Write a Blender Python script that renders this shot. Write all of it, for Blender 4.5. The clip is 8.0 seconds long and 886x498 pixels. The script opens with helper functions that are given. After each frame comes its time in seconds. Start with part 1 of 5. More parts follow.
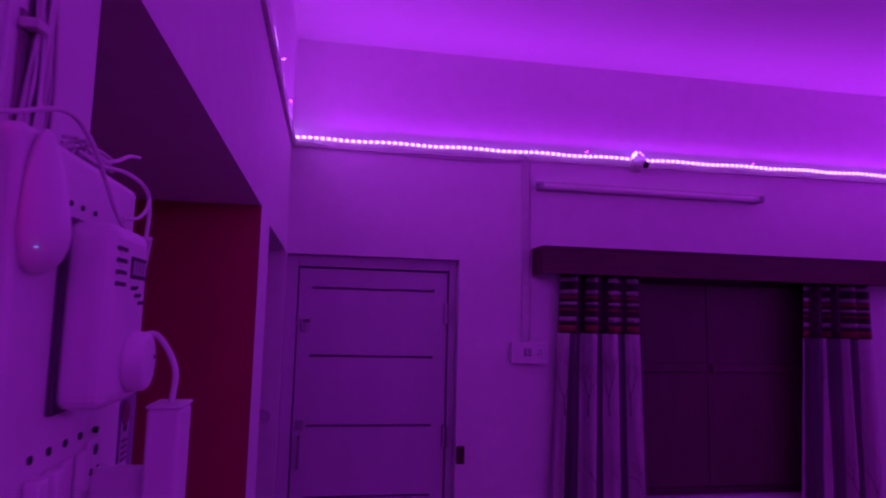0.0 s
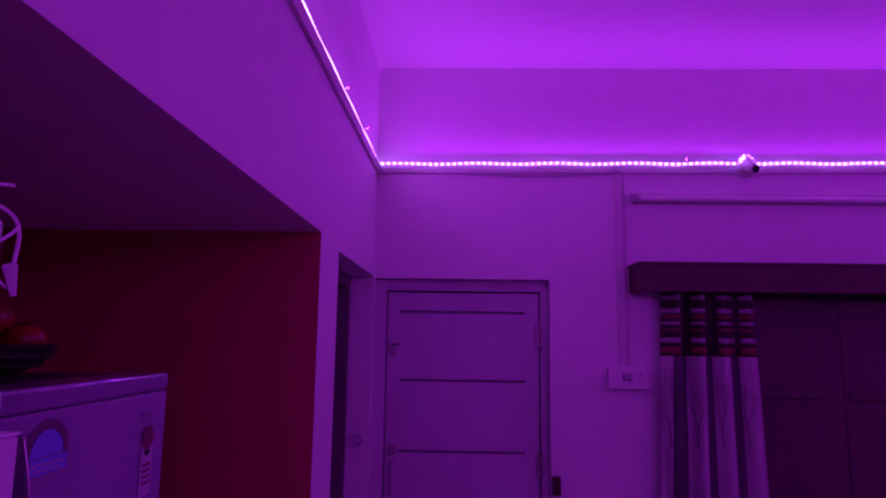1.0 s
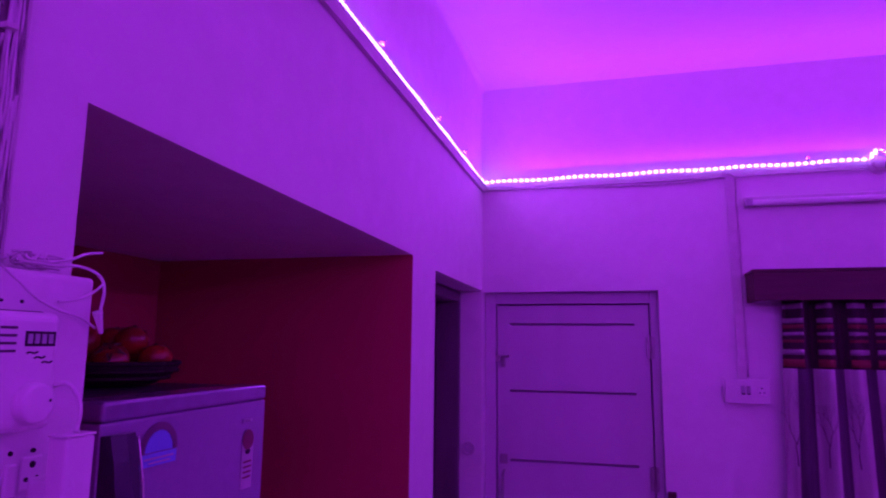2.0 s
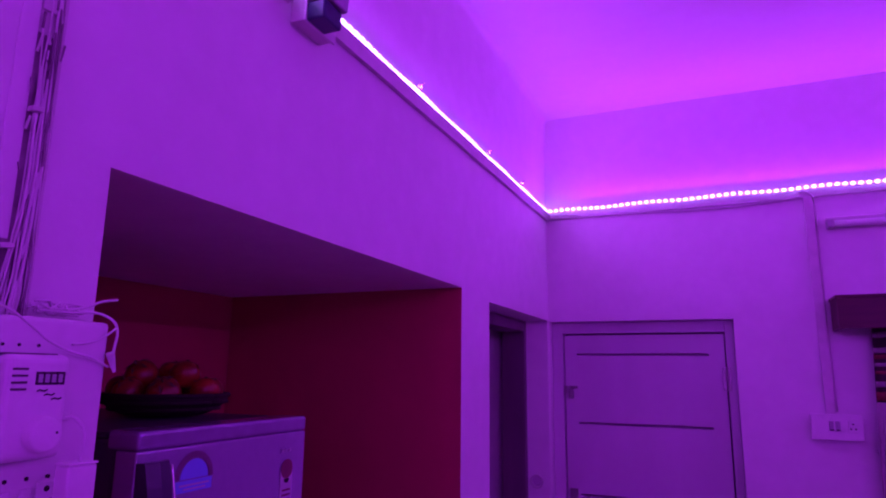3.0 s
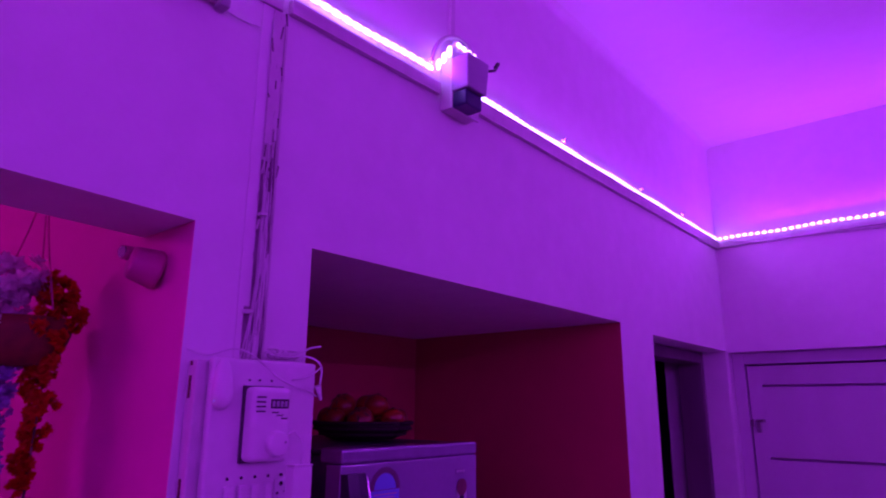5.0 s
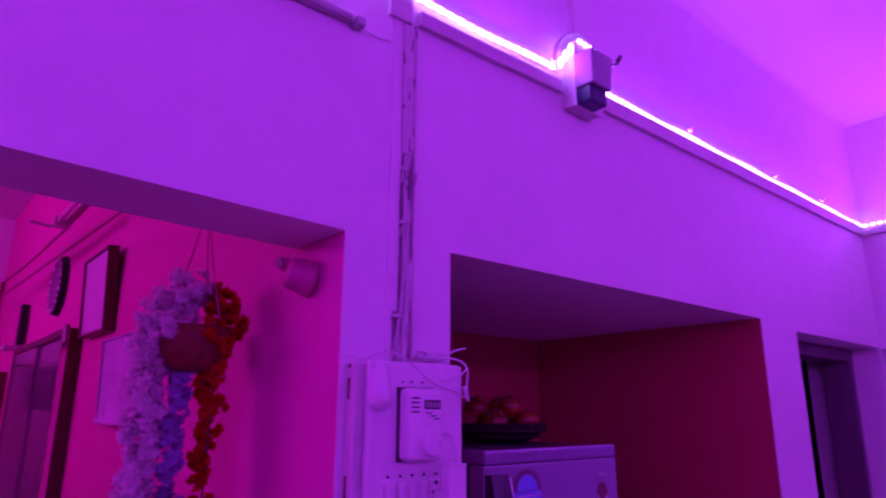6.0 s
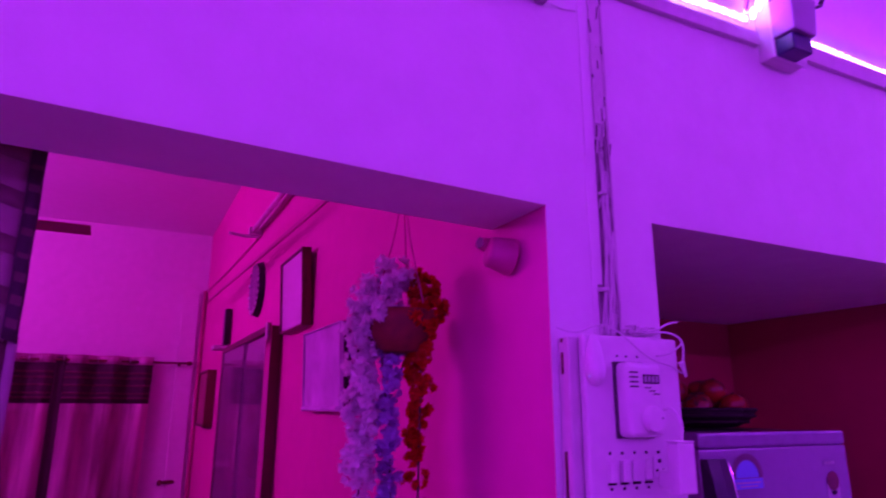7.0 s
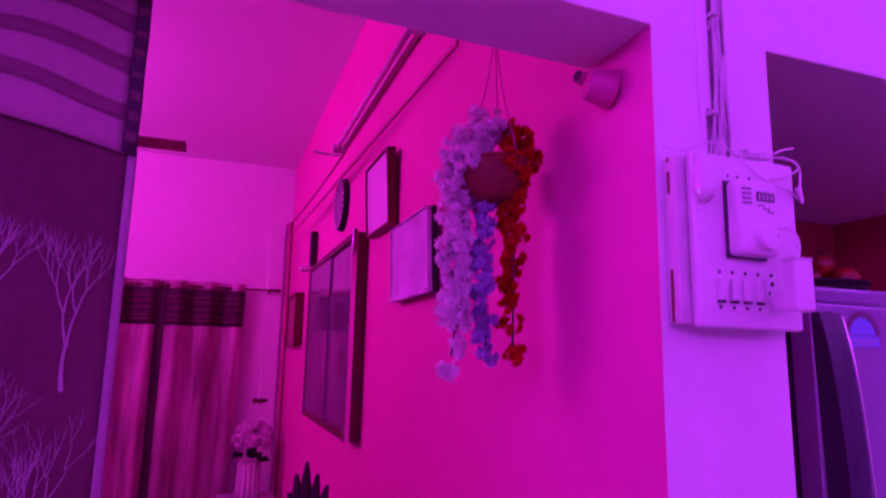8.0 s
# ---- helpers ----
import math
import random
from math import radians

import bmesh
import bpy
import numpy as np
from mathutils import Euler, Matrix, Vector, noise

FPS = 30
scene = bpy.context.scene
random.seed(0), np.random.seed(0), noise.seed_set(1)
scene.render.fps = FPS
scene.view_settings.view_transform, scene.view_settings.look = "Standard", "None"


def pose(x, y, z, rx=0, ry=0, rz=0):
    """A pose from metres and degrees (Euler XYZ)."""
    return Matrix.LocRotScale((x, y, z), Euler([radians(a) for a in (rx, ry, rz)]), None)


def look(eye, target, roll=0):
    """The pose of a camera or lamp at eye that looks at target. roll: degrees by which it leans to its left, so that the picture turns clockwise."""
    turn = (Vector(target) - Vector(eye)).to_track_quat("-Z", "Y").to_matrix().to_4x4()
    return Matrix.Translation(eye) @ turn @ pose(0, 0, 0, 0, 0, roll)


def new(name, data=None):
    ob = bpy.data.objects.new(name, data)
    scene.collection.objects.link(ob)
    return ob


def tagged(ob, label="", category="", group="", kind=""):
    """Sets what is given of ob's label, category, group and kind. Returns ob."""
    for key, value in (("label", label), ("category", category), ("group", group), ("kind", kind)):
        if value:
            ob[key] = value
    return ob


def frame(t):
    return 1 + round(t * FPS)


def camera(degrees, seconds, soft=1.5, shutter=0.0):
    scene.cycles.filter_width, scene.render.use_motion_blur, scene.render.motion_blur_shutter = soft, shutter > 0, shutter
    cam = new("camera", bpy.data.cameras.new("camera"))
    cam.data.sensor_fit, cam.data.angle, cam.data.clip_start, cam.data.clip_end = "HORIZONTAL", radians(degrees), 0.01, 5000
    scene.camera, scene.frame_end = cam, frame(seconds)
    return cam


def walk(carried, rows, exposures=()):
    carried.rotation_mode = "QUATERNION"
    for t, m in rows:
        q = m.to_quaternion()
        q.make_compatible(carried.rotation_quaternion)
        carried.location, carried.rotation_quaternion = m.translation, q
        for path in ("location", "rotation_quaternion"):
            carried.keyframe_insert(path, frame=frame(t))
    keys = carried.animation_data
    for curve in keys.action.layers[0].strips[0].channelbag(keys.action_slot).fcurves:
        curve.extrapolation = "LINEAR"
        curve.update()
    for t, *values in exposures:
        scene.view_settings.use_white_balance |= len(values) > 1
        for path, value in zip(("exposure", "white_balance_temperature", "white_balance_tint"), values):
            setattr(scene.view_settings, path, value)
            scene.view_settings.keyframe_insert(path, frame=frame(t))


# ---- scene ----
cam = camera(69.9, 8.0, soft=2.0, shutter=0.3)
PATH = [
    (0, (-0.076, 0.361, 1.718), (0.277, 2.318, 1.935), 1.4),
    (0.3, (-0.028, 0.418, 1.719), (0.224, 2.388, 1.955), 0.6),
    (0.5, (0.02, 0.421, 1.725), (0.19, 2.398, 1.977), 1.0),
    (1, (0.133, 0.409, 1.723), (0.077, 2.388, 2.003), 0.8),
    (1.5, (0.261, 0.343, 1.74), (-0.013, 2.303, 2.03), 0.8),
    (2, (0.321, 0.314, 1.743), (-0.178, 2.228, 2.043), 0.6),
    (2.2, (0.332, 0.319, 1.745), (-0.239, 2.211, 2.049), 0.5),
    (3.5, (0.563, 0.324, 1.76), (-0.307, 2.072, 2.194), 0.8),
    (4, (0.611, 0.266, 1.748), (-0.37, 1.945, 2.214), 0.6),
    (4.5, (0.644, 0.218, 1.747), (-0.489, 1.794, 2.227), 0.5),
    (5.8, (0.633, 0.157, 1.733), (-0.789, 1.474, 2.224), 0.3),
    (6, (0.602, 0.144, 1.736), (-0.875, 1.399, 2.23), 0.3),
    (6.5, (0.579, 0.108, 1.733), (-1.037, 1.181, 2.223), 0.2),
    (7, (0.538, 0.083, 1.702), (-1.198, 0.949, 2.188), 0.2),
    (7.5, (0.5, 0.073, 1.617), (-1.301, 0.8, 2.094), 0.5),
    (8, (0.476, 0.074, 1.509), (-1.38, 0.738, 1.848), 1.2),
]

EXPOSURE = [(0.0, -0.88, 7600, 48), (1.25, -0.82, 7600, 48), (1.5, 0.48, 6500, 10), (1.8, 0.05, 6500, 10), (3.8, -0.06, 6500, 10), (4.7, -0.14, 6500, 10), (6.0, 0.28, 6500, 10), (7.0, 0.54, 6500, 10), (7.5, 0.7, 6850, 8), (8.0, 1.1, 7300, 4)]
walk(cam, [(t, look(eye, target, roll)) for t, eye, target, roll in PATH], EXPOSURE)

# ---------- plan, in metres ----------
XW, YF = -0.27, 3.35            # faces of the long wall and of the far wall
XR, YB = 3.70, -2.40            # unseen walls behind and beside the camera
TOP, TOP2 = 3.03, 3.15          # ceilings of the two rooms
WT = 0.17                       # thickness of the long wall
Y_OP = 0.673                    # edge of the opening to the second room
Y_AL, Y_AR = 0.903, 2.206       # fridge alcove
Y_SD = 2.477                    # side door
LINTEL = 2.024
X2 = -5.15                      # far wall of the second room
Y2 = 0.673                      # pink wall
LED_COL = (0.395, 0.022, 1.0)
LED_COL2 = (0.82, 0.02, 1.0)

# ---------- light: strips of light-emitting diodes on the trunking ----------
world = bpy.data.worlds.new("night")
world.use_nodes = True
world.node_tree.nodes["Background"].inputs[0].default_value = (0.02, 0.02, 0.04, 1)
world.node_tree.nodes["Background"].inputs[1].default_value = 0.02
scene.world = world


def strip_lamp(name, a, b, out, watts, colour, tilt=0.36):
    """A long thin lamp from a to b; it faces out and upwards."""
    a, b, out = Vector(a), Vector(b), Vector(out)
    d = bpy.data.lights.new(name, "AREA")
    d.shape, d.size, d.size_y = "RECTANGLE", (b - a).length, 0.006
    d.energy, d.color = watts, colour
    ob = new(name, d)
    face = (out + Vector((0, 0, tilt / (1 - tilt)))).normalized()
    along = (b - a).normalized()
    side = face.cross(along) * -1
    m = Matrix((along, side, -face)).transposed()
    if m.determinant() < 0:
        m = Matrix((along, -side, -face)).transposed()
    ob.matrix_world = Matrix.Translation((a + b) / 2) @ m.to_4x4()
    return ob


W = 21.0
strip_lamp("led_lamp_far", (XW + 0.16, YF - 0.027, 2.556), (XR - 0.05, YF - 0.027, 2.586), (0, -1, 0), W * 0.86, LED_COL, 0.46)
strip_lamp("led_lamp_long_a", (XW + 0.022, 1.40, 2.537), (XW + 0.022, YF - 0.16, 2.552), (1, 0, 0), W * 0.30, LED_COL, 0.36)
strip_lamp("led_lamp_long_b", (XW + 0.022, YB + 0.05, 2.504), (XW + 0.022, 1.25, 2.535), (1, 0, 0), W * 0.64, LED_COL, 0.36)
strip_lamp("led_lamp_right", (XR - 0.026, YB + 0.05, 2.551), (XR - 0.026, YF - 0.05, 2.551), (-1, 0, 0), W * 1.5, LED_COL, 0.40)
strip_lamp("led_lamp_back", (XW + 0.05, YB + 0.026, 2.551), (XR - 0.05, YB + 0.026, 2.551), (0, 1, 0), W * 1.65, LED_COL, 0.30)
strip_lamp("led_lamp_second_room", (X2 + 1.35, -2.374, 2.60), (-2.25, -2.374, 2.60), (0, 1, 0), 40.0, LED_COL2, 0.4)


# ---------- materials ----------
def mat(name, colour, rough=0.6, metal=0.0, vary=0.12, grain=30.0, bump=0.15, depth=0.002, stain=1.5, colour2=None, stretch=(1, 1, 1), coat=0.0):
    """Paint, plastic, wood or cloth: a base colour with stains and grain, and fine relief."""
    m = bpy.data.materials.new(name)
    m.use_nodes = True
    n, l = m.node_tree.nodes, m.node_tree.links
    b = n["Principled BSDF"]
    b.inputs["Roughness"].default_value, b.inputs["Metallic"].default_value = rough, metal
    b.inputs["Coat Weight"].default_value = coat
    co = n.new("ShaderNodeTexCoord")
    mp = n.new("ShaderNodeMapping")
    mp.inputs["Scale"].default_value = stretch
    l.new(co.outputs["Object"], mp.inputs[0])
    big, small = n.new("ShaderNodeTexNoise"), n.new("ShaderNodeTexNoise")
    big.inputs["Scale"].default_value, big.inputs["Detail"].default_value = stain, 5
    small.inputs["Scale"].default_value, small.inputs["Detail"].default_value = grain, 6
    for t in (big, small):
        l.new(mp.outputs[0], t.inputs["Vector"])
    c2 = colour2 or tuple(c * (1 - 2 * vary) for c in colour)
    mix = n.new("ShaderNodeMix")
    mix.data_type = "RGBA"
    mix.inputs[6].default_value, mix.inputs[7].default_value = (*colour, 1), (*c2, 1)
    add = n.new("ShaderNodeMath")
    add.operation = "MULTIPLY_ADD"
    l.new(small.outputs[0], add.inputs[0])
    add.inputs[1].default_value = 0.5
    half = n.new("ShaderNodeMath")
    half.operation = "MULTIPLY"
    half.inputs[1].default_value = 0.5
    l.new(big.outputs[0], half.inputs[0])
    l.new(half.outputs[0], add.inputs[2])
    ramp = n.new("ShaderNodeMapRange")
    ramp.inputs[1].default_value, ramp.inputs[2].default_value = 0.3, 0.7
    l.new(add.outputs[0], ramp.inputs[0])
    l.new(ramp.outputs[0], mix.inputs[0])
    l.new(mix.outputs[2], b.inputs["Base Color"])
    r = n.new("ShaderNodeMapRange")
    r.inputs[3].default_value, r.inputs[4].default_value = max(0.02, rough - 0.08), min(1, rough + 0.08)
    l.new(big.outputs[0], r.inputs[0])
    l.new(r.outputs[0], b.inputs["Roughness"])
    if bump:
        bp = n.new("ShaderNodeBump")
        bp.inputs["Strength"].default_value, bp.inputs["Distance"].default_value = bump, depth
        l.new(add.outputs[0], bp.inputs["Height"])
        l.new(bp.outputs[0], b.inputs["Normal"])
    return m


def glow(name, colour, strength):
    m = bpy.data.materials.new(name)
    m.use_nodes = True
    b = m.node_tree.nodes["Principled BSDF"]
    b.inputs["Base Color"].default_value = (*colour, 1)
    b.inputs["Emission Color"].default_value = (*colour, 1)
    b.inputs["Emission Strength"].default_value = strength
    return m


PLASTER = mat("plaster", (0.81, 0.79, 0.77), 0.75, vary=0.055, grain=14, bump=0.4, depth=0.009, stain=1.1)
CEILING = mat("ceiling_paint", (0.82, 0.81, 0.80), 0.8, vary=0.03, grain=18, bump=0.3, depth=0.004)
RED = mat("red_paint", (0.50, 0.022, 0.09), 0.6, vary=0.06, grain=16, bump=0.3, depth=0.004)
PINK = mat("pink_paint", (0.74, 0.034, 0.37), 0.6, vary=0.05, grain=16, bump=0.3, depth=0.004)
PVC = mat("white_plastic", (0.78, 0.77, 0.74), 0.42, vary=0.06, grain=40, bump=0.1)
PVC_OLD = mat("painted_plastic", (0.70, 0.67, 0.64), 0.55, vary=0.12, grain=25, bump=0.4, depth=0.003)
WIRE = mat("white_cable", (0.74, 0.72, 0.70), 0.45, vary=0.08, bump=0.05)
DARKWIRE = mat("dark_cable", (0.03, 0.025, 0.03), 0.5, vary=0.1, bump=0.05)
DOOR = mat("door_paint", (0.64, 0.57, 0.64), 0.5, vary=0.07, grain=9, bump=0.25, depth=0.002, stretch=(1, 1, 0.25))
FLOOR = mat("floor_tile", (0.55, 0.50, 0.45), 0.3, vary=0.1, grain=6, bump=0.05)
WOOD = mat("dark_wood", (0.085, 0.026, 0.022), 0.5, vary=0.25, grain=20, bump=0.3, stretch=(0.3, 1, 3))
FRAMEWOOD = mat("brown_frame_wood", (0.16, 0.05, 0.025), 0.4, vary=0.25, grain=30, bump=0.2)
STEEL = mat("old_steel", (0.45, 0.43, 0.42), 0.4, 0.9, vary=0.15, bump=0.1)
BLACK = mat("black_plastic", (0.012, 0.012, 0.014), 0.4, vary=0.1, bump=0.05)
GREY = mat("grey_plastic", (0.42, 0.41, 0.42), 0.4, vary=0.06, bump=0.1)
LED_BODY = glow("led_tape", (0.42, 0.16, 1.0), 1.4)
BEAD = glow("led_bead", (0.42, 0.20, 1.0), 13.0)
FRIDGE = mat("fridge_enamel", (0.40, 0.33, 0.48), 0.25, 0.3, vary=0.05, grain=60, bump=0.04, coat=0.4)
# near-black body: the shade on the fridge's side is put into its colour
FRIDGE_DK = mat("fridge_body_shade", (0.05, 0.045, 0.06), 0.35, vary=0.1, bump=0.1)
JAMB = mat("jamb_shade_wood", (0.20, 0.13, 0.17), 0.55, vary=0.2, grain=14, bump=0.3, stretch=(1, 1, 0.2))
# dark plaster tone that stands in for missing light
DARKROOM = mat("plaster_toned_unlit", (0.13, 0.11, 0.12), 0.8, vary=0.1)


# ---------- building helpers ----------
def obj(name, bm, material, parent=None, label="", smooth=False):
    me = bpy.data.meshes.new(name)
    bmesh.ops.recalc_face_normals(bm, faces=bm.faces[:])
    bm.to_mesh(me)
    bm.free()
    for m in (material if isinstance(material, (list, tuple)) else [material]):
        me.materials.append(m)
    if smooth:
        me.shade_smooth()
    ob = new(name, me)
    if parent is not None:
        ob.parent = parent
        ob.matrix_parent_inverse = parent.matrix_basis.inverted()
    if label:
        ob["label"] = label
    return ob


part = obj


def thing(name, at, label, category, group="", kind=""):
    ob = new(name)
    ob.empty_display_size = 0.05
    ob.matrix_basis = Matrix.Translation(at)
    return tagged(ob, label, category, group, kind)


def structure(name, bm, material, label, category="wall", smooth=False):
    return tagged(obj(name, bm, material, smooth=smooth), label, category, kind="structure")


def box(x0, x1, y0, y1, z0, z1, bevel=0.0, seg=2, bm=None):
    own = bmesh.new()
    bmesh.ops.create_cube(own, size=1)
    bmesh.ops.scale(own, vec=(abs(x1 - x0), abs(y1 - y0), abs(z1 - z0)), verts=own.verts)
    bmesh.ops.translate(own, vec=((x0 + x1) / 2, (y0 + y1) / 2, (z0 + z1) / 2), verts=own.verts)
    if bevel:
        bmesh.ops.bevel(own, geom=own.edges[:], offset=bevel, segments=seg, affect="EDGES", profile=0.5)
    return merge(bm, own)


def merge(bm, own):
    if bm is None:
        return own
    me = bpy.data.meshes.new("tmp")
    own.to_mesh(me)
    own.free()
    bm.from_mesh(me)
    bpy.data.meshes.remove(me)
    return bm


def cyl(a, b, r0, r1=None, seg=20, bm=None, bevel=0.0):
    a, b = Vector(a), Vector(b)
    own = bmesh.new()
    bmesh.ops.create_cone(own, cap_ends=True, segments=seg, radius1=r0, radius2=r0 if r1 is None else r1, depth=(b - a).length)
    if bevel:
        bmesh.ops.bevel(own, geom=[e for e in own.edges if len(e.link_faces) == 2 and min(len(f.verts) for f in e.link_faces) == 4 and max(len(f.verts) for f in e.link_faces) > 4], offset=bevel, segments=3, affect="EDGES", profile=0.5)
    m = Matrix.Translation((a + b) / 2) @ (b - a).to_track_quat("Z", "Y").to_matrix().to_4x4()
    bmesh.ops.transform(own, matrix=m, verts=own.verts)
    return merge(bm, own)


def ball(at, r, scale=(1, 1, 1), seg=16, bm=None):
    own = bmesh.new()
    bmesh.ops.create_uvsphere(own, u_segments=seg, v_segments=max(6, seg // 2), radius=r)
    bmesh.ops.scale(own, vec=scale, verts=own.verts)
    bmesh.ops.translate(own, vec=at, verts=own.verts)
    return merge(bm, own)


def smooth_line(pts, n=8):
    """A soft line through the points."""
    p = [Vector(q) for q in pts]
    p = [2 * p[0] - p[1]] + p + [2 * p[-1] - p[-2]]
    out = []
    for i in range(1, len(p) - 2):
        for k in range(n):
            t = k / n
            a, b, c, d = p[i - 1:i + 3]
            out.append(0.5 * (2 * b + (c - a) * t + (2 * a - 5 * b + 4 * c - d) * t * t + (3 * b - a - 3 * c + d) * t ** 3))
    return out + [p[-2]]


def tube(pts, r, seg=8, bm=None, soft=6):
    line = smooth_line(pts, soft) if soft > 1 else [Vector(p) for p in pts]
    own = bmesh.new()
    rings, up = [], Vector((0.31, 0.17, 0.93))
    for i, p in enumerate(line):
        d = (line[min(i + 1, len(line) - 1)] - line[max(i - 1, 0)]).normalized()
        u = d.cross(up)
        u = (u if u.length > 1e-4 else d.cross(Vector((1, 0, 0)))).normalized()
        up = u.cross(d)
        rings.append([own.verts.new(p + r * (math.cos(a) * u + math.sin(a) * up)) for a in (2 * math.pi * k / seg for k in range(seg))])
    for a, b in zip(rings, rings[1:]):
        for k in range(seg):
            own.faces.new((a[k], a[(k + 1) % seg], b[(k + 1) % seg], b[k]))
    own.faces.new(rings[0]), own.faces.new(rings[-1])
    return merge(bm, own)


def slab_with_holes(axis, p0, p1, u0, u1, z0, z1, holes, paint={}):
    """A wall between two planes of the axis with holes (u0, u1, z0, z1) through it; paint gives the jambs of a hole a material of their own."""
    us = sorted({u0, u1, *(h[0] for h in holes), *(h[1] for h in holes)})
    zs = sorted({z0, z1, *(h[2] for h in holes), *(h[3] for h in holes)})
    us, zs = [u for u in us if u0 <= u <= u1], [z for z in zs if z0 <= z <= z1]
    bm = bmesh.new()
    seen = {}

    def vert(p, u, z):
        key = (p, u, z)
        if key not in seen:
            seen[key] = bm.verts.new((p, u, z) if axis == "x" else (u, p, z))
        return seen[key]

    def hole(i, j):
        if not (0 <= i < len(us) - 1 and 0 <= j < len(zs) - 1):
            return -1
        cu, cz = (us[i] + us[i + 1]) / 2, (zs[j] + zs[j + 1]) / 2
        for k, h in enumerate(holes):
            if h[0] < cu < h[1] and h[2] < cz < h[3]:
                return k
        return None

    for i in range(len(us) - 1):
        for j in range(len(zs) - 1):
            if hole(i, j) is not None:
                continue
            a, b, c, d = us[i], us[i + 1], zs[j], zs[j + 1]
            for p in (p0, p1):
                bm.faces.new([vert(p, u, z) for u, z in ((a, c), (b, c), (b, d), (a, d))])
            for k, q in ((hole(i - 1, j), ((a, c), (a, d))), (hole(i + 1, j), ((b, c), (b, d))), (hole(i, j - 1), ((a, c), (b, c))), (hole(i, j + 1), ((a, d), (b, d)))):
                if k is None:
                    continue
                f = bm.faces.new([vert(p0, *q[0]), vert(p0, *q[1]), vert(p1, *q[1]), vert(p1, *q[0])])
                if k in paint and q[0][0] == q[1][0]:
                    f.material_index = paint[k]
    return bm


# ---------- structure ----------
structure("floor", box(X2 - 0.1, XR + 0.12, YB - 0.1, YF + 2.8, -0.12, 0.0), FLOOR, "plain pale tiled floor of the house", "floor")
structure("ceiling", box(XW - 0.001, XR + 0.1, YB - 0.1, YF + 0.2, TOP, TOP + 0.12), CEILING, "white painted ceiling washed in purple light", "ceiling")
structure("ceiling_second_room", box(X2 - 0.1, XW - WT - 0.001, -2.5, Y2 + 0.02, TOP2, TOP2 + 0.12), CEILING, "white painted ceiling of the second room", "ceiling")
structure("wall_long", slab_with_holes("x", XW - WT, XW, YB, YF + 0.0, 0, TOP, [(-1.25, Y_OP, -1, LINTEL), (Y_AL, Y_AR, -1, LINTEL), (Y_SD, YF - 0.012, -1, 2.006)], {0: 1, 1: 2}), [PLASTER, PINK, RED], "white plastered wall with two wide openings and a door")
structure("wall_far", slab_with_holes("y", YF, YF + 0.2, XW - 0.3, XR + 0.1, 0, TOP, [(XW + 0.004, 0.545, -1, 2.0), (1.12, 2.64, 0.85, 1.98)]), PLASTER, "white plastered wall with a door and a window")
structure("wall_right", box(XR, XR + 0.12, YB, YF, 0, TOP), PLASTER, "plain white plastered wall")
structure("wall_back", box(XW, XR, YB - 0.12, YB, 0, TOP), PLASTER, "plain white plastered wall")
structure("wall_pink", box(X2, XW - WT, Y2, Y_AL, 0, TOP2), [PINK], "bright pink painted wall of the second room")
structure("wall_second_far", box(X2 - 0.12, X2, -2.4, Y2, 0, TOP2), PLASTER, "white plastered wall behind a curtained window")
structure("wall_second_side", box(X2, XW - WT - 0.002, -2.52, -2.40, 0, TOP2), PLASTER, "plain white plastered wall")
structure("wall_alcove_back", box(-1.32, -1.20, Y_AL + 0.001, Y_AR + 0.12, 0, 2.6), RED, "dark red painted back wall of the fridge alcove")
structure("wall_alcove_side", box(-1.198, XW - WT, Y_AR, Y_AR + 0.12, 0, 2.6), RED, "dark red painted side wall of the fridge alcove")
structure("ceiling_alcove", box(-1.198, XW - WT, Y_AL + 0.001, Y_AR - 0.001, LINTEL, LINTEL + 0.1), PLASTER, "white painted slab over the fridge alcove", "ceiling")
# passage behind the side door, kept black by its dark wall colour
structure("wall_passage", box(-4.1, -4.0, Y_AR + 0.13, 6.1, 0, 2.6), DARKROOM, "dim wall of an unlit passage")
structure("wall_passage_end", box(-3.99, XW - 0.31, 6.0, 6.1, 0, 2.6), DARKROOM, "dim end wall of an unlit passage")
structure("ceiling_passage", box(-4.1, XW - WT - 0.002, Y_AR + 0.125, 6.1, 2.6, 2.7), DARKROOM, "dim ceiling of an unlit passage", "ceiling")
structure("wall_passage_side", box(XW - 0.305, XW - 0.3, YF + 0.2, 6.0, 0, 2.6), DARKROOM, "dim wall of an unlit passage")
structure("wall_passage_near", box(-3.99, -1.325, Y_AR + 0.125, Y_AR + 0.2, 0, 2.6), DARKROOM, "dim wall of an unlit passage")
structure("wall_outside", box(-0.4, 4.0, 4.4, 4.5, 0, 2.8), DARKROOM, "unlit wall outside the window")

# tilt the lintel of the wide opening a little, as it is built
for v in bpy.data.objects["wall_long"].data.vertices:
    if abs(v.co.y + 1.25) < 1e-4 and abs(v.co.z - LINTEL) < 1e-4:
        v.co.z += 0.055


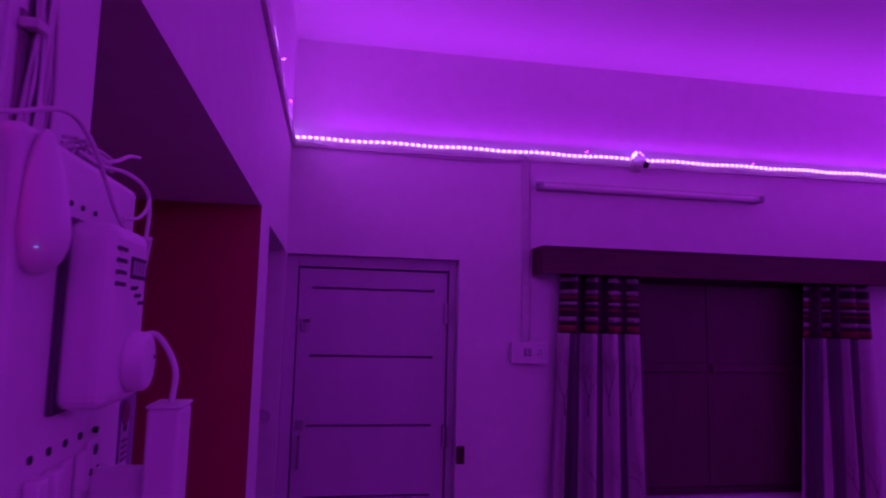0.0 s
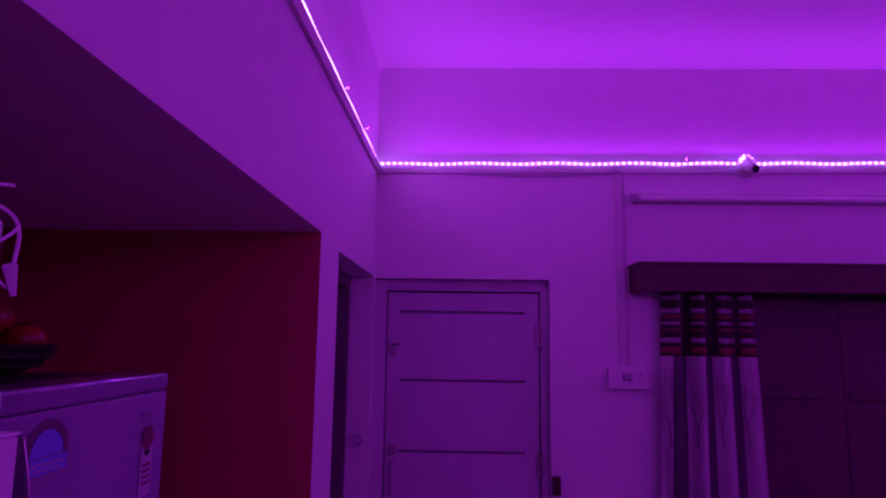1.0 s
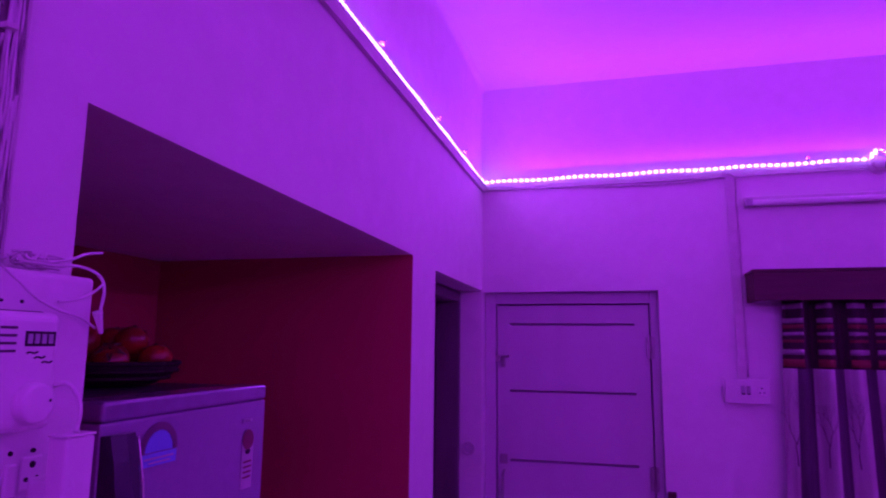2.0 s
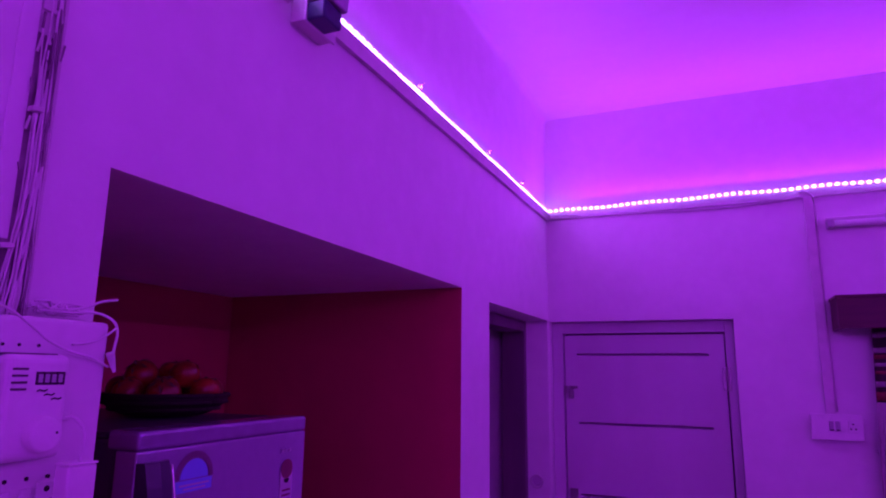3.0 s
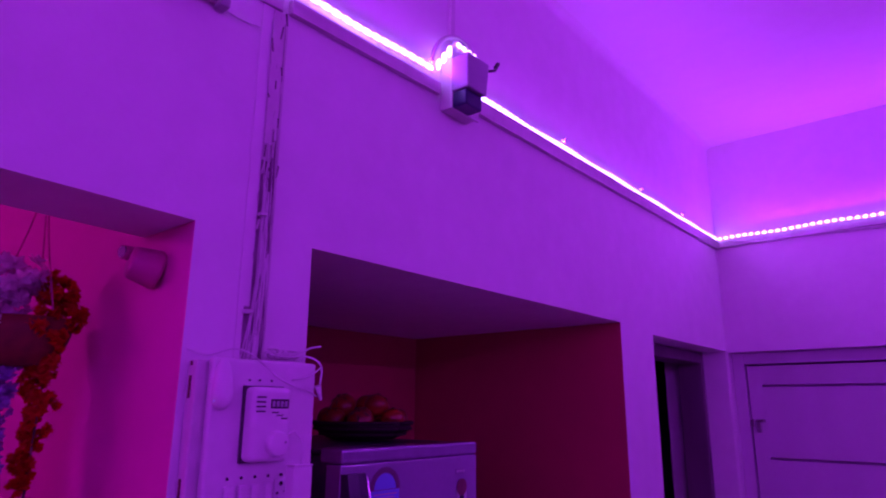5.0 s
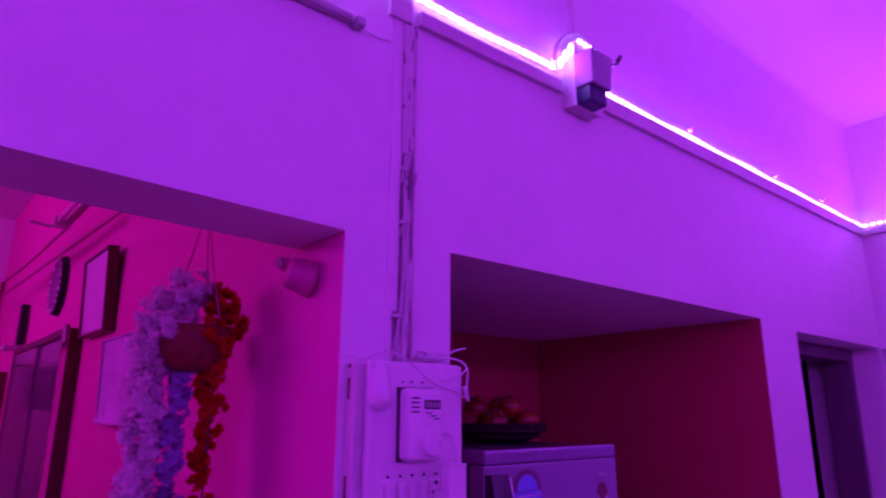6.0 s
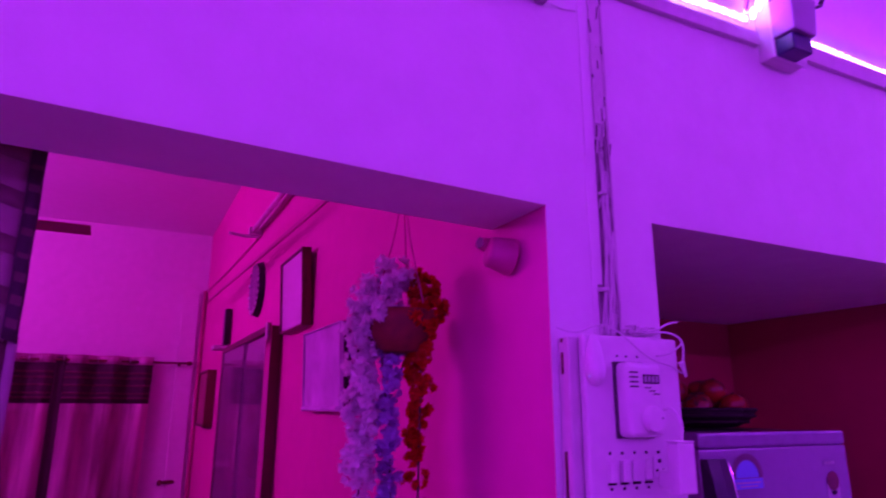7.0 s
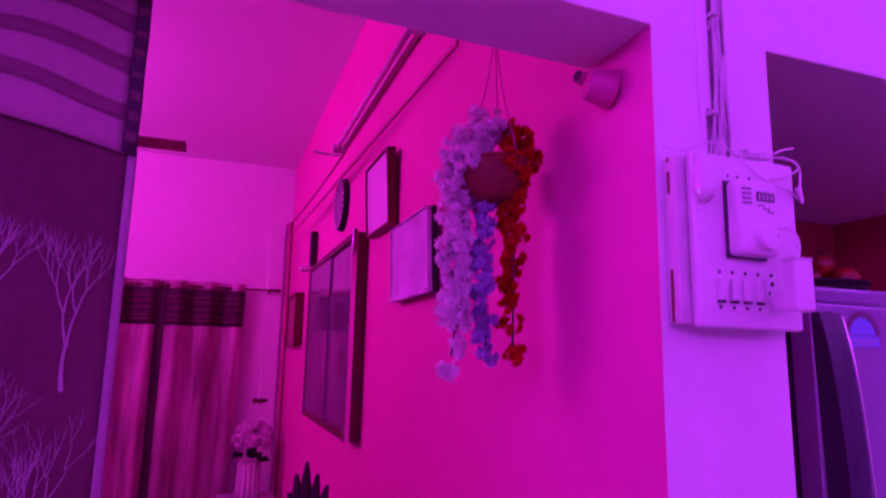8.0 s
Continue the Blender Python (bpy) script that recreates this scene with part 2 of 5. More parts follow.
COVE = 0.028
bm = bmesh.new()
rows = []
for i in range(9):
    a = math.pi / 2 * i / 8
    rows.append([bm.verts.new((XW + COVE * (1 - math.cos(a)), y, TOP - COVE * (1 - math.sin(a)))) for y in (YB, YF)])
back = [bm.verts.new((XW - 0.002, y, TOP + 0.002)) for y in (YB, YF)]
for p, q in zip(rows, rows[1:]):
    bm.faces.new((p[0], p[1], q[1], q[0]))
for k in (0, 1):
    bm.faces.new([r[k] for r in rows] + [back[k]])
bm.faces.new((rows[0][0], rows[0][1], back[1], back[0])), bm.faces.new((rows[-1][0], rows[-1][1], back[1], back[0]))
structure("trim_cove", bm, PLASTER, "rounded plaster cove between wall and ceiling", "trim")


def xf(bm, m):
    bmesh.ops.transform(bm, matrix=m, verts=bm.verts)
    return bm


def ring(at, r, thick, axis="x", seg=28):
    c = Vector(at)
    pts = []
    for k in range(seg + 1):
        a = 2 * math.pi * k / seg
        p, q = r * math.cos(a), r * math.sin(a)
        pts.append(c + Vector({"x": (0, p, q), "y": (p, 0, q), "z": (p, q, 0)}[axis]))
    return tube(pts, thick, 8, soft=1)


# ---------- far wall: trunking, light strip, lamp fittings ----------
def led_z(x):
    return 2.541 + 0.008 * x


def light_strip(name, a, b, out, label, beads, pitch=0.0285):
    """A self-adhesive strip of light-emitting diodes from a to b on the wall."""
    a, b, out = Vector(a), Vector(b), Vector(out)
    d = (b - a).normalized()
    up = Vector((0, 0, 1))
    t = thing(name, (a + b) / 2, label, "led strip", "light strips on the walls")
    bm = bmesh.new()
    n = max(2, int((b - a).length / 0.1))
    row = []
    for i in range(n + 1):
        p = a + (b - a) * i / n + up * (0.0025 * math.sin(i * 1.7) + 0.0015 * math.sin(i * 0.6))
        row.append([bm.verts.new(p + o) for o in (up * -0.0055, up * -0.0055 + out * 0.003, up * 0.0055 + out * 0.003, up * 0.0055)])
    for p, q in zip(row, row[1:]):
        for k in range(4):
            bm.faces.new((p[k], p[(k + 1) % 4], q[(k + 1) % 4], q[k]))
    part("tape", bm, LED_BODY, t)
    if beads:
        me = None
        count = int((b - a).length / pitch)
        for i in range(count):
            p = a + d * (pitch * (i + 0.5)) + out * 0.006 + up * (0.0025 * math.sin(pitch * (i + 0.5) / 0.1 * 1.7))
            if me is None:
                me = bpy.data.meshes.new("diode")
                bb = bmesh.new()
                bmesh.ops.create_uvsphere(bb, u_segments=10, v_segments=6, radius=1)
                s = [abs(v) for v in (d * beads + out * 0.004 + up * 0.0072)]
                bmesh.ops.scale(bb, vec=s, verts=bb.verts)
                bb.to_mesh(me)
                bb.free()
                me.shade_smooth()
                me.materials.append(BEAD)
            ob = new("diode", me)
            ob.location = p
            ob.parent = t
            ob.matrix_parent_inverse = t.matrix_basis.inverted()
    return t


light_strip("led_strip", (XW + 0.012, YF - 0.014, led_z(XW) + 0.004), (XR - 0.02, YF - 0.014, led_z(XR)), (0, -1, 0), "glowing purple light strip stuck along the far wall trunking", 0.0095)
light_strip("led_strip", (XW + 0.002, 1.40, 2.531), (XW + 0.002, YF - 0.012, 2.546), (1, 0, 0), "glowing purple light strip along the long wall beside the socket", 0.0175)
light_strip("led_strip", (XW + 0.002, -0.4, 2.503), (XW + 0.002, 1.235, 2.529), (1, 0, 0), "glowing purple light strip above the pier", 0.0175)
light_strip("led_strip", (XR - 0.014, YB + 0.02, 2.545), (XR - 0.014, YF - 0.02, 2.545), (-1, 0, 0), "glowing purple light strip along a plain wall", 0)
light_strip("led_strip", (XW + 0.02, YB + 0.014, 2.545), (XR - 0.02, YB + 0.014, 2.545), (0, 1, 0), "glowing purple light strip along a plain wall", 0)


light_strip("led_strip", (X2 + 1.3, -2.39, 2.59), (-2.4, -2.39, 2.59), (0, 1, 0), "glowing pink light strip along a plain wall of the second room", 0)


def trunking(name, a, b, out, high, deep, label, lid=True):
    """A square plastic cable duct with a lid that stands a little proud."""
    a, b, out = Vector(a), Vector(b), Vector(out)
    d = (b - a).normalized()
    w = d.cross(out).normalized() * high / 2
    t = thing(name, (a + b) / 2, label, "cable trunking")
    for nm, ws, o0, o1 in (("channel", 0.94, 0.0, deep * 0.7), ("lid", 1.0, deep * 0.7, deep)):
        bm = bmesh.new()
        n = max(2, int((b - a).length / 0.15))
        row = []
        for i in range(n + 1):
            wob = Vector((0, 0, 1)) * (0.0018 * noise.noise((i * 0.9, high * 50, 0.3))) if abs(d.z) < 0.5 else Vector((d.y, 0, 0))
            p = a + (b - a) * i / n + wob
            row.append([bm.verts.new(p + q) for q in (out * o0 - w * ws, out * o1 - w * ws, out * o1 + w * ws, out * o0 + w * ws)])
        for p, q in zip(row, row[1:]):
            for k in range(4):
                bm.faces.new((p[k], p[(k + 1) % 4], q[(k + 1) % 4], q[k]))
        bm.faces.new(row[0]), bm.faces.new(row[-1])
        part(nm, bm, PVC_OLD, t)
    return t


trunking("cable_trunking", (XW + 0.002, YF, led_z(XW) - 0.024), (XR - 0.01, YF, led_z(XR) - 0.024), (0, -1, 0), 0.032, 0.013, "white painted cable duct under the light strip")
trunking("cable_trunking", (XW, 1.365, 2.500), (XW, YF - 0.015, 2.517), (1, 0, 0), 0.042, 0.0138, "white painted cable duct under the light strip")
trunking("cable_trunking", (XW, 0.815, 2.478), (XW, 1.25, 2.486), (1, 0, 0), 0.030, 0.0138, "white painted cable duct between pier and socket")
trunking("cable_trunking", (0.875, YF, 1.61), (0.868, YF, led_z(0.9) - 0.041), (0, -1, 0), 0.034, 0.019, "white painted vertical cable duct above a switch plate")

cable = thing("hanging_cable", (0.3, YF - 0.01, 2.5), "thin white cable sagging under the cable duct", "cable")
part("cord", tube([(XW + 0.02, YF - 0.008, 2.512), (-0.1, YF - 0.007, 2.505), (0.1, YF - 0.006, 2.503), (0.35, YF - 0.006, 2.494), (0.6, YF - 0.007, 2.493), (0.78, YF - 0.008, 2.505), (0.84, YF - 0.014, 2.515)], 0.0038), PVC_OLD, cable, smooth=True)
cable = thing("hanging_cable", (0.9, YF - 0.01, 2.45), "white cable bending out of the cable duct", "cable")
part("cord", tube([(0.838, YF - 0.016, 2.535), (0.865, YF - 0.019, 2.53), (0.888, YF - 0.016, 2.505), (0.893, YF - 0.01, 2.45), (0.894, YF - 0.008, 2.2), (0.893, YF - 0.008, 2.0), (0.897, YF - 0.01, 1.62)], 0.0042), PVC_OLD, cable, smooth=True)
cable = thing("hanging_cable", (1.4, YF - 0.01, 2.5), "thin cable running below the cable duct to a lamp holder", "cable")
part("cord", tube([(0.89, YF - 0.008, 2.515), (1.1, YF - 0.006, 2.514), (1.35, YF - 0.006, 2.517), (1.46, YF - 0.01, 2.52)], 0.0035), PVC_OLD, cable, smooth=True)
# small clips and knots of tape on the strips
for p, r in (((1.19, YF - 0.02, led_z(1.2) + 0.022), 0.008), ((2.13, YF - 0.02, led_z(2.1) + 0.018), 0.008), ((0.60, YF - 0.02, led_z(0.6) + 0.004), 0.007), ((XW + 0.02, 1.83, 2.548), 0.007), ((XW + 0.02, 2.85, 2.556), 0.006), ((XW + 0.02, 2.42, 2.548), 0.007)):
    c = thing("strip_clip", p, "small clear plastic clip holding the light strip", "clip", "clips of the light strip")
    b = box(-r, r, -r * 0.7, r * 0.7, -r * 0.6, r * 0.6, r * 0.25)
    part("clip_body", xf(b, pose(*p, 0, 20, 15)), PVC, c)
    part("nail", cyl(p, (p[0] + (0.012 if p[0] < 0 else 0), p[1] - (0 if p[0] < 0 else 0.012), p[2] + 0.008), 0.0016, seg=8), STEEL, c)
# wires gathered in the corner
cable = thing("corner_wires", (XW + 0.02, YF - 0.02, 2.53), "tangle of white wires in the wall corner", "cable")
for k in range(4):
    part("cord", tube([(XW + 0.012, YF - 0.16 - 0.03 * k, 2.538 - 0.012 * k), (XW + 0.018, YF - 0.05, 2.53 - 0.009 * k), (XW + 0.03 + 0.008 * k, YF - 0.022, 2.522 - 0.006 * k), (XW + 0.1 + 0.03 * k, YF - 0.016, 2.528 - 0.007 * k)], 0.003), PVC_OLD, cable, smooth=True)

lamp = thing("lamp_holder", (1.465, YF, 2.53), "white angled bulb holder without a bulb on a round base", "lamp holder")
part("base", cyl((1.465, YF - 0.004, 2.535), (1.465, YF - 0.032, 2.535), 0.045, 0.036, 28), PVC_OLD, lamp, smooth=False)
part("socket", cyl((1.465, YF - 0.028, 2.535), (1.478, YF - 0.085, 2.512), 0.028, 0.022, 24, bevel=0.004), PVC_OLD, lamp, smooth=True)
part("socket_mouth", cyl((1.4775, YF - 0.083, 2.5128), (1.4795, YF - 0.0895, 2.510), 0.017, 0.017, 20), BLACK, lamp)

light_strip("led_strip", (1.425, YF - 0.034, led_z(1.43) + 0.006), (1.462, YF - 0.036, led_z(1.46) + 0.040), (0, -1, 0), "glowing light strip bent over the bulb holder", 0.009, 0.02)
light_strip("led_strip", (1.462, YF - 0.036, led_z(1.46) + 0.040), (1.505, YF - 0.034, led_z(1.5) + 0.006), (0, -1, 0), "glowing light strip bent down beside the bulb holder", 0.009, 0.02)
tl = thing("tube_light", (1.54, YF, 2.38), "unlit fluorescent tube in a white batten on the wall", "tube light")
part("batten", box(0.925, 2.16, YF - 0.026, YF, 2.382, 2.412, 0.004), PVC_OLD, tl)
part("tube", cyl((0.945, YF - 0.045, 2.378), (2.14, YF - 0.045, 2.378), 0.0135, seg=20), PVC, tl, smooth=True)
for x in (0.925, 2.138):
    part("end_cap", box(x, x + 0.025, YF - 0.062, YF - 0.005, 2.362, 2.398, 0.004), GREY, tl)

# ---------- switch plate ----------
sp = thing("switch_plate", (0.885, YF, 1.56), "white switch plate with two switches and a socket", "switch plate")
part("mount_box", box(0.803, 0.972, YF - 0.034, YF, 1.516, 1.608, 0.004), PVC_OLD, sp)
part("cover", box(0.798, 0.977, YF - 0.042, YF - 0.034, 1.512, 1.612, 0.002), PVC, sp)
for x in (0.868, 0.890):
    s = part("switch", box(x - 0.008, x + 0.008, YF - 0.049, YF - 0.042, 1.548, 1.585, 0.002), GREY, sp)
    part("switch_gap", box(x - 0.006, x + 0.006, YF - 0.0505, YF - 0.049, 1.549, 1.553), BLACK, s)
s = part("socket", box(0.925, 0.958, YF - 0.046, YF - 0.042, 1.542, 1.588, 0.002), PVC, sp)
for dx, dz in ((0, 0.012), (-0.008, -0.006), (0.008, -0.006)):
    part("pin_hole", cyl((0.9415 + dx, YF - 0.0455, 1.563 + dz), (0.9415 + dx, YF - 0.0468, 1.563 + dz), 0.0032, seg=10), BLACK, s)

# ---------- door in the far wall ----------
d1 = thing("door_1", (0.14, YF + 0.06, 0), "closed grey painted wooden door with shallow horizontal panels", "door", kind="structure")
for nm, q in (("door_jamb", (XW + 0.005, -0.214, YF + 0.055, YF + 0.13, 0, 1.999)), ("door_jamb", (0.508, 0.544, YF + 0.055, YF + 0.13, 0, 1.999)), ("door_head", (-0.214, 0.508, YF + 0.055, YF + 0.13, 1.946, 1.999))):
    part(nm, box(*q, 0.003), DOOR, d1)


def panel_door(name, x0, x1, z1, y, parent, tops, px0, px1, high):
    """A leaf with sunk panels; the upper edge of each is cut square, and the board slopes out downwards."""
    bm = slab_with_holes("y", y, y + 0.046, x0, x1, 0.01, z1, [(px0, px1, t - high, t) for t in tops])
    leaf = part(name, bm, DOOR, parent)
    for t in tops:
        b = bmesh.new()
        rows = [[b.verts.new((x, y + d + o, z)) for x in (px0, px1) for o in (0.0, 0.008)] for z, d in ((t, 0.034), (t - 0.006, 0.031), (t - 0.012, 0.002), (t - high, 0.0006))]
        for p, q in zip(rows, rows[1:]):
            for m, n in ((0, 2), (2, 3), (3, 1), (1, 0)):
                b.faces.new((p[m], p[n], q[n], q[m]))
        for r in (rows[0], rows[-1]):
            b.faces.new((r[0], r[1], r[3], r[2]))
        part("panel", b, DOOR, leaf)
    return leaf


leaf = panel_door("door_leaf", -0.208, 0.502, 1.938, YF + 0.07, d1, [1.853, 1.535, 1.214, 0.893, 0.572], -0.148, 0.437, 0.27)
h = part("bolt", box(-0.19, -0.168, YF + 0.058, YF + 0.07, 1.64, 1.70, 0.003), STEEL, leaf, "dark steel bolt")
part("bolt_knob", cyl((-0.178, YF + 0.064, 1.69), (-0.150, YF + 0.046, 1.694), 0.007, seg=12), STEEL, h)
part("keeper", box(-0.213, -0.195, YF + 0.052, YF + 0.062, 1.665, 1.70, 0.002), STEEL, leaf)
part("pull_handle", tube([(-0.178, YF + 0.07, 1.16), (-0.178, YF + 0.03, 1.145), (-0.178, YF + 0.026, 1.09), (-0.178, YF + 0.03, 1.035), (-0.178, YF + 0.07, 1.02)], 0.007), STEEL, leaf, "worn steel pull handle", smooth=True)
part("lock_plate", box(-0.197, -0.160, YF + 0.066, YF + 0.07, 1.19, 1.235, 0.001), STEEL, leaf)
for z in (1.74, 1.16, 0.4):
    hg = part("hinge", box(0.488, 0.522, YF + 0.051, YF + 0.070, z - 0.05, z + 0.05, 0.001), STEEL, d1)
    part("hinge_pin", cyl((0.507, YF + 0.049, z - 0.055), (0.507, YF + 0.049, z + 0.055), 0.006, seg=10), STEEL, hg)
st = thing("door_stop", (0.56, YF, 1.12), "small dark metal catch beside the door", "catch")
part("catch_body", box(0.549, 0.585, YF - 0.022, YF, 1.045, 1.125, 0.003), WOOD, st)

# ---------- side door ----------
d2 = thing("door_2", (XW - 0.15, 2.9, 0), "wooden door frame without a leaf, coloured dark for its shade, dark behind it", "door", kind="structure")
# frame toned dark: shade inside the doorway is put into its colour
part("door_jamb", box(XW - 0.22, XW - 0.105, 3.30, 3.335, 0, 2.003, 0.004), JAMB, d2)
part("door_jamb", box(XW - 0.22, XW - 0.105, Y_SD + 0.002, Y_SD + 0.05, 0, 2.003, 0.004), JAMB, d2)
part("door_head", box(XW - 0.22, XW - 0.105, Y_SD + 0.05, 3.30, 1.952, 2.003, 0.004), JAMB, d2)
kn = thing("ring_pull", (XW - 0.06, 3.335, 1.27), "round steel ring on a plate in the door reveal", "ring pull")
part("plate", cyl((XW - 0.06, 3.3375, 1.27), (XW - 0.06, 3.328, 1.27), 0.026, 0.023, 20), DOOR, kn)
part("ring", ring((XW - 0.06, 3.322, 1.268), 0.028, 0.004, "y"), PVC_OLD, kn, smooth=True)

# ---------- window, pelmet and curtains ----------
w1 = thing("window_1", (1.9, YF + 0.1, 1.4), "brown wooden window frame with closed shutters", "window", kind="structure")
BROWN = mat("brown_shutter_wood", (0.13, 0.06, 0.075), 0.55, vary=0.2, grain=18, bump=0.2, stretch=(1, 1, 0.2))
for nm, q in (("window_frame", (1.122, 1.17, 0.852, 1.978)), ("window_frame", (2.59, 2.638, 0.852, 1.978)), ("window_frame", (1.17, 2.59, 0.852, 0.90)), ("window_frame", (1.17, 2.59, 1.93, 1.978))):
    part(nm, box(q[0], q[1], YF + 0.09, YF + 0.15, q[2], q[3], 0.004), BROWN, w1)
sh = thing("window_shutter", (1.9, YF + 0.05, 1.4), "closed brown wooden shutters with a cross ledge", "shutter")
for i in range(2):
    bd0 = part("shutter_leaf", box(1.172 + 0.7095 * i, 1.879 + 0.7095 * i, YF + 0.045, YF + 0.07, 0.902, 1.928, 0.004), BROWN, sh)
    part("shutter_ledge", box(1.19 + 0.7095 * i, 1.86 + 0.7095 * i, YF + 0.030, YF + 0.0445, 1.475, 1.515, 0.003), BROWN, bd0)
pm = thing("pelmet", (2.0, YF - 0.08, 1.95), "dark brown wooden pelmet box above the window", "pelmet")
part("front_board", box(0.912, 3.06, YF - 0.165, YF - 0.147, 1.940, 2.057, 0.002), WOOD, pm)
part("end_board", box(0.912, 0.930, YF - 0.147, YF, 1.940, 2.057, 0.002), WOOD, pm)
part("end_board", box(3.042, 3.06, YF - 0.147, YF, 1.940, 2.057, 0.002), WOOD, pm)
part("top_board", box(0.908, 3.065, YF - 0.168, YF, 2.057, 2.070, 0.002), WOOD, pm)


def cloth(name, light, dark, rough=0.85, scale=5.0, thin=0.08):
    return mat(name, light, rough, vary=0.1, grain=scale * 9, bump=0.5, depth=0.002, stain=scale, colour2=dark, stretch=(1, 1, thin))


CURTAIN = cloth("printed_curtain_cloth", (0.66, 0.58, 0.62), (0.34, 0.24, 0.30))
CURTAIN_DARK = cloth("dark_curtain_panel", (0.13, 0.08, 0.13), (0.06, 0.03, 0.06))
CURTAIN_BAND = mat("curtain_band_and_fold_shade", (0.055, 0.018, 0.035), 0.8, vary=0.2, grain=60, bump=0.3)
CURTAIN_RED = mat("curtain_red_stripe", (0.26, 0.04, 0.05), 0.75, vary=0.1, grain=60, bump=0.2)
CURTAIN_PALE = mat("curtain_pale_stripe", (0.42, 0.31, 0.37), 0.7, vary=0.1, grain=60, bump=0.2)
PRINT = mat("print_dark", (0.14, 0.08, 0.12), 0.85, vary=0.1, bump=0)


def sheet(f, u0, u1, v0, v1, nu, nv, thick=0.0015):
    """A cloth sheet over f(u, v), with a back a little behind it."""
    bm = bmesh.new()
    grid = [[[bm.verts.new(f(u0 + (u1 - u0) * i / nu, v0 + (v1 - v0) * j / nv, o)) for j in range(nv + 1)] for i in range(nu + 1)] for o in (0.0, thick)]
    for g in grid:
        for i in range(nu):
            for j in range(nv):
                bm.faces.new((g[i][j], g[i + 1][j], g[i + 1][j + 1], g[i][j + 1]))
    a, b = grid
    rim = [(i, 0) for i in range(nu)] + [(nu, j) for j in range(nv)] + [(i, nv) for i in range(nu, 0, -1)] + [(0, j) for j in range(nv, 0, -1)]
    for k in range(len(rim)):
        (i, j), (m, n) = rim[k], rim[(k + 1) % len(rim)]
        bm.faces.new((a[i][j], a[m][n], b[m][n], b[i][j]))
    return bm


def twig(out, at, ang, length, width, depth, rng, spread=1.0):
    """Branches of a printed tree as flat strips (start, end, width)."""
    end = (at[0] + length * math.sin(ang), at[1] + length * math.cos(ang))
    out.append((at, end, width))
    if depth:
        for k in range(2 if depth > 3 else rng.choice((2, 2, 3))):
            twig(out, end if k < 2 else ((at[0] + end[0]) / 2, (at[1] + end[1]) / 2), ang * (1.0 if spread == 1.0 else 0.85) + spread * rng.uniform(0.12, 0.5) * (1 if k % 2 else -1), length * rng.uniform(0.62, 0.9), width * 0.66, depth - 1, rng, spread)


def printed_tree(f, u, v, high, seed, depth=5, lift=-0.0016, spread=1.0):
    """A flat printed tree that lies on the cloth f."""
    rng = random.Random(seed)
    strips = []
    twig(strips, (u, v), rng.uniform(-0.1, 0.1), high * 0.30, high * 0.030, depth, rng, spread)
    bm = bmesh.new()
    for (a, b, w) in strips:
        n = 3
        dx, dz = b[0] - a[0], b[1] - a[1]
        ln = math.hypot(dx, dz)
        nx, nz = -dz / ln * w / 2, dx / ln * w / 2
        row = []
        for i in range(n + 1):
            s = i / n
            k = 1 - 0.4 * s
            cu, cv = a[0] + dx * s + 0.04 * ln * math.sin(3 * s + seed), a[1] + dz * s
            row.append((bm.verts.new(f(cu - nx * k, cv - nz * k, lift)), bm.verts.new(f(cu + nx * k, cv + nz * k, lift))))
        for p, q in zip(row, row[1:]):
            bm.faces.new((p[0], p[1], q[1], q[0]))
    return bm


def window_curtain(name, x0, x1, flare, folds, label, seed):
    """An eyelet curtain under the pelmet: a dark striped band on top, pale printed cloth below."""
    z_top, z_band, z_low = 1.99, 1.662, 0.05

    def f(u, v, o):
        drop = (z_top - v) / (z_top - z_low)
        x = x0 + (x1 - x0) * u + flare * (u - 0.5) * 2 * drop * (1 if u > 0.5 else 1.4)
        amp = 0.040 * (1 - 0.25 * drop) * (0.8 + 0.3 * math.sin(5 * u + seed))
        y = YF - 0.085 + amp * math.sin(2 * math.pi * folds * u + 0.6 * math.sin(3 * v + seed) * drop + seed) + 0.004 * noise.noise((u * 9, v * 3, seed))
        return Vector((x, y + o, v))

    t = thing(name, (f(0.5, z_low, 0)), label, "curtain", "curtains at the window")
    cuts = (0, 0.10, 0.27, 0.41, 0.53, 0.69, 0.80, 1)
    for k in range(7):
        part("cloth_panel", sheet(f, cuts[k], cuts[k + 1], z_low, z_band, 14, 24), CURTAIN_DARK if k % 2 else CURTAIN, t, "dark cloth panel" if k % 2 else "pale cloth panel printed with small bare trees", smooth=True)
    band = part("heading_band", sheet(f, 0, 1, z_band, z_top, 80, 6), CURTAIN_BAND, t, "dark band with red and pale stripes", smooth=True)
    for z, w, m in ((1.685, 0.032, CURTAIN_RED), (1.730, 0.022, CURTAIN_PALE), (1.775, 0.012, CURTAIN_RED), (1.805, 0.014, CURTAIN_PALE), (1.835, 0.016, CURTAIN_RED), (1.86, 0.02, CURTAIN_PALE), (1.92, 0.022, CURTAIN_PALE)):
        for a, b in ((0.0, 0.15), (0.31, 0.43), (0.58, 0.76), (0.82, 1.0)):
            part("stripe", sheet(lambda u, v, o: f(u, v, o - 0.003), a, b, z - w / 2, z + w / 2, 14, 1), m, band, smooth=True)
    for k in range(folds):
        part("print", printed_tree(f, (k + 0.35) / folds, 1.27, 0.28, seed + k), PRINT, t)
        part("print", printed_tree(f, (k + 0.75) / folds, 0.8, 0.28, seed + k + 9), PRINT, t)
    return t


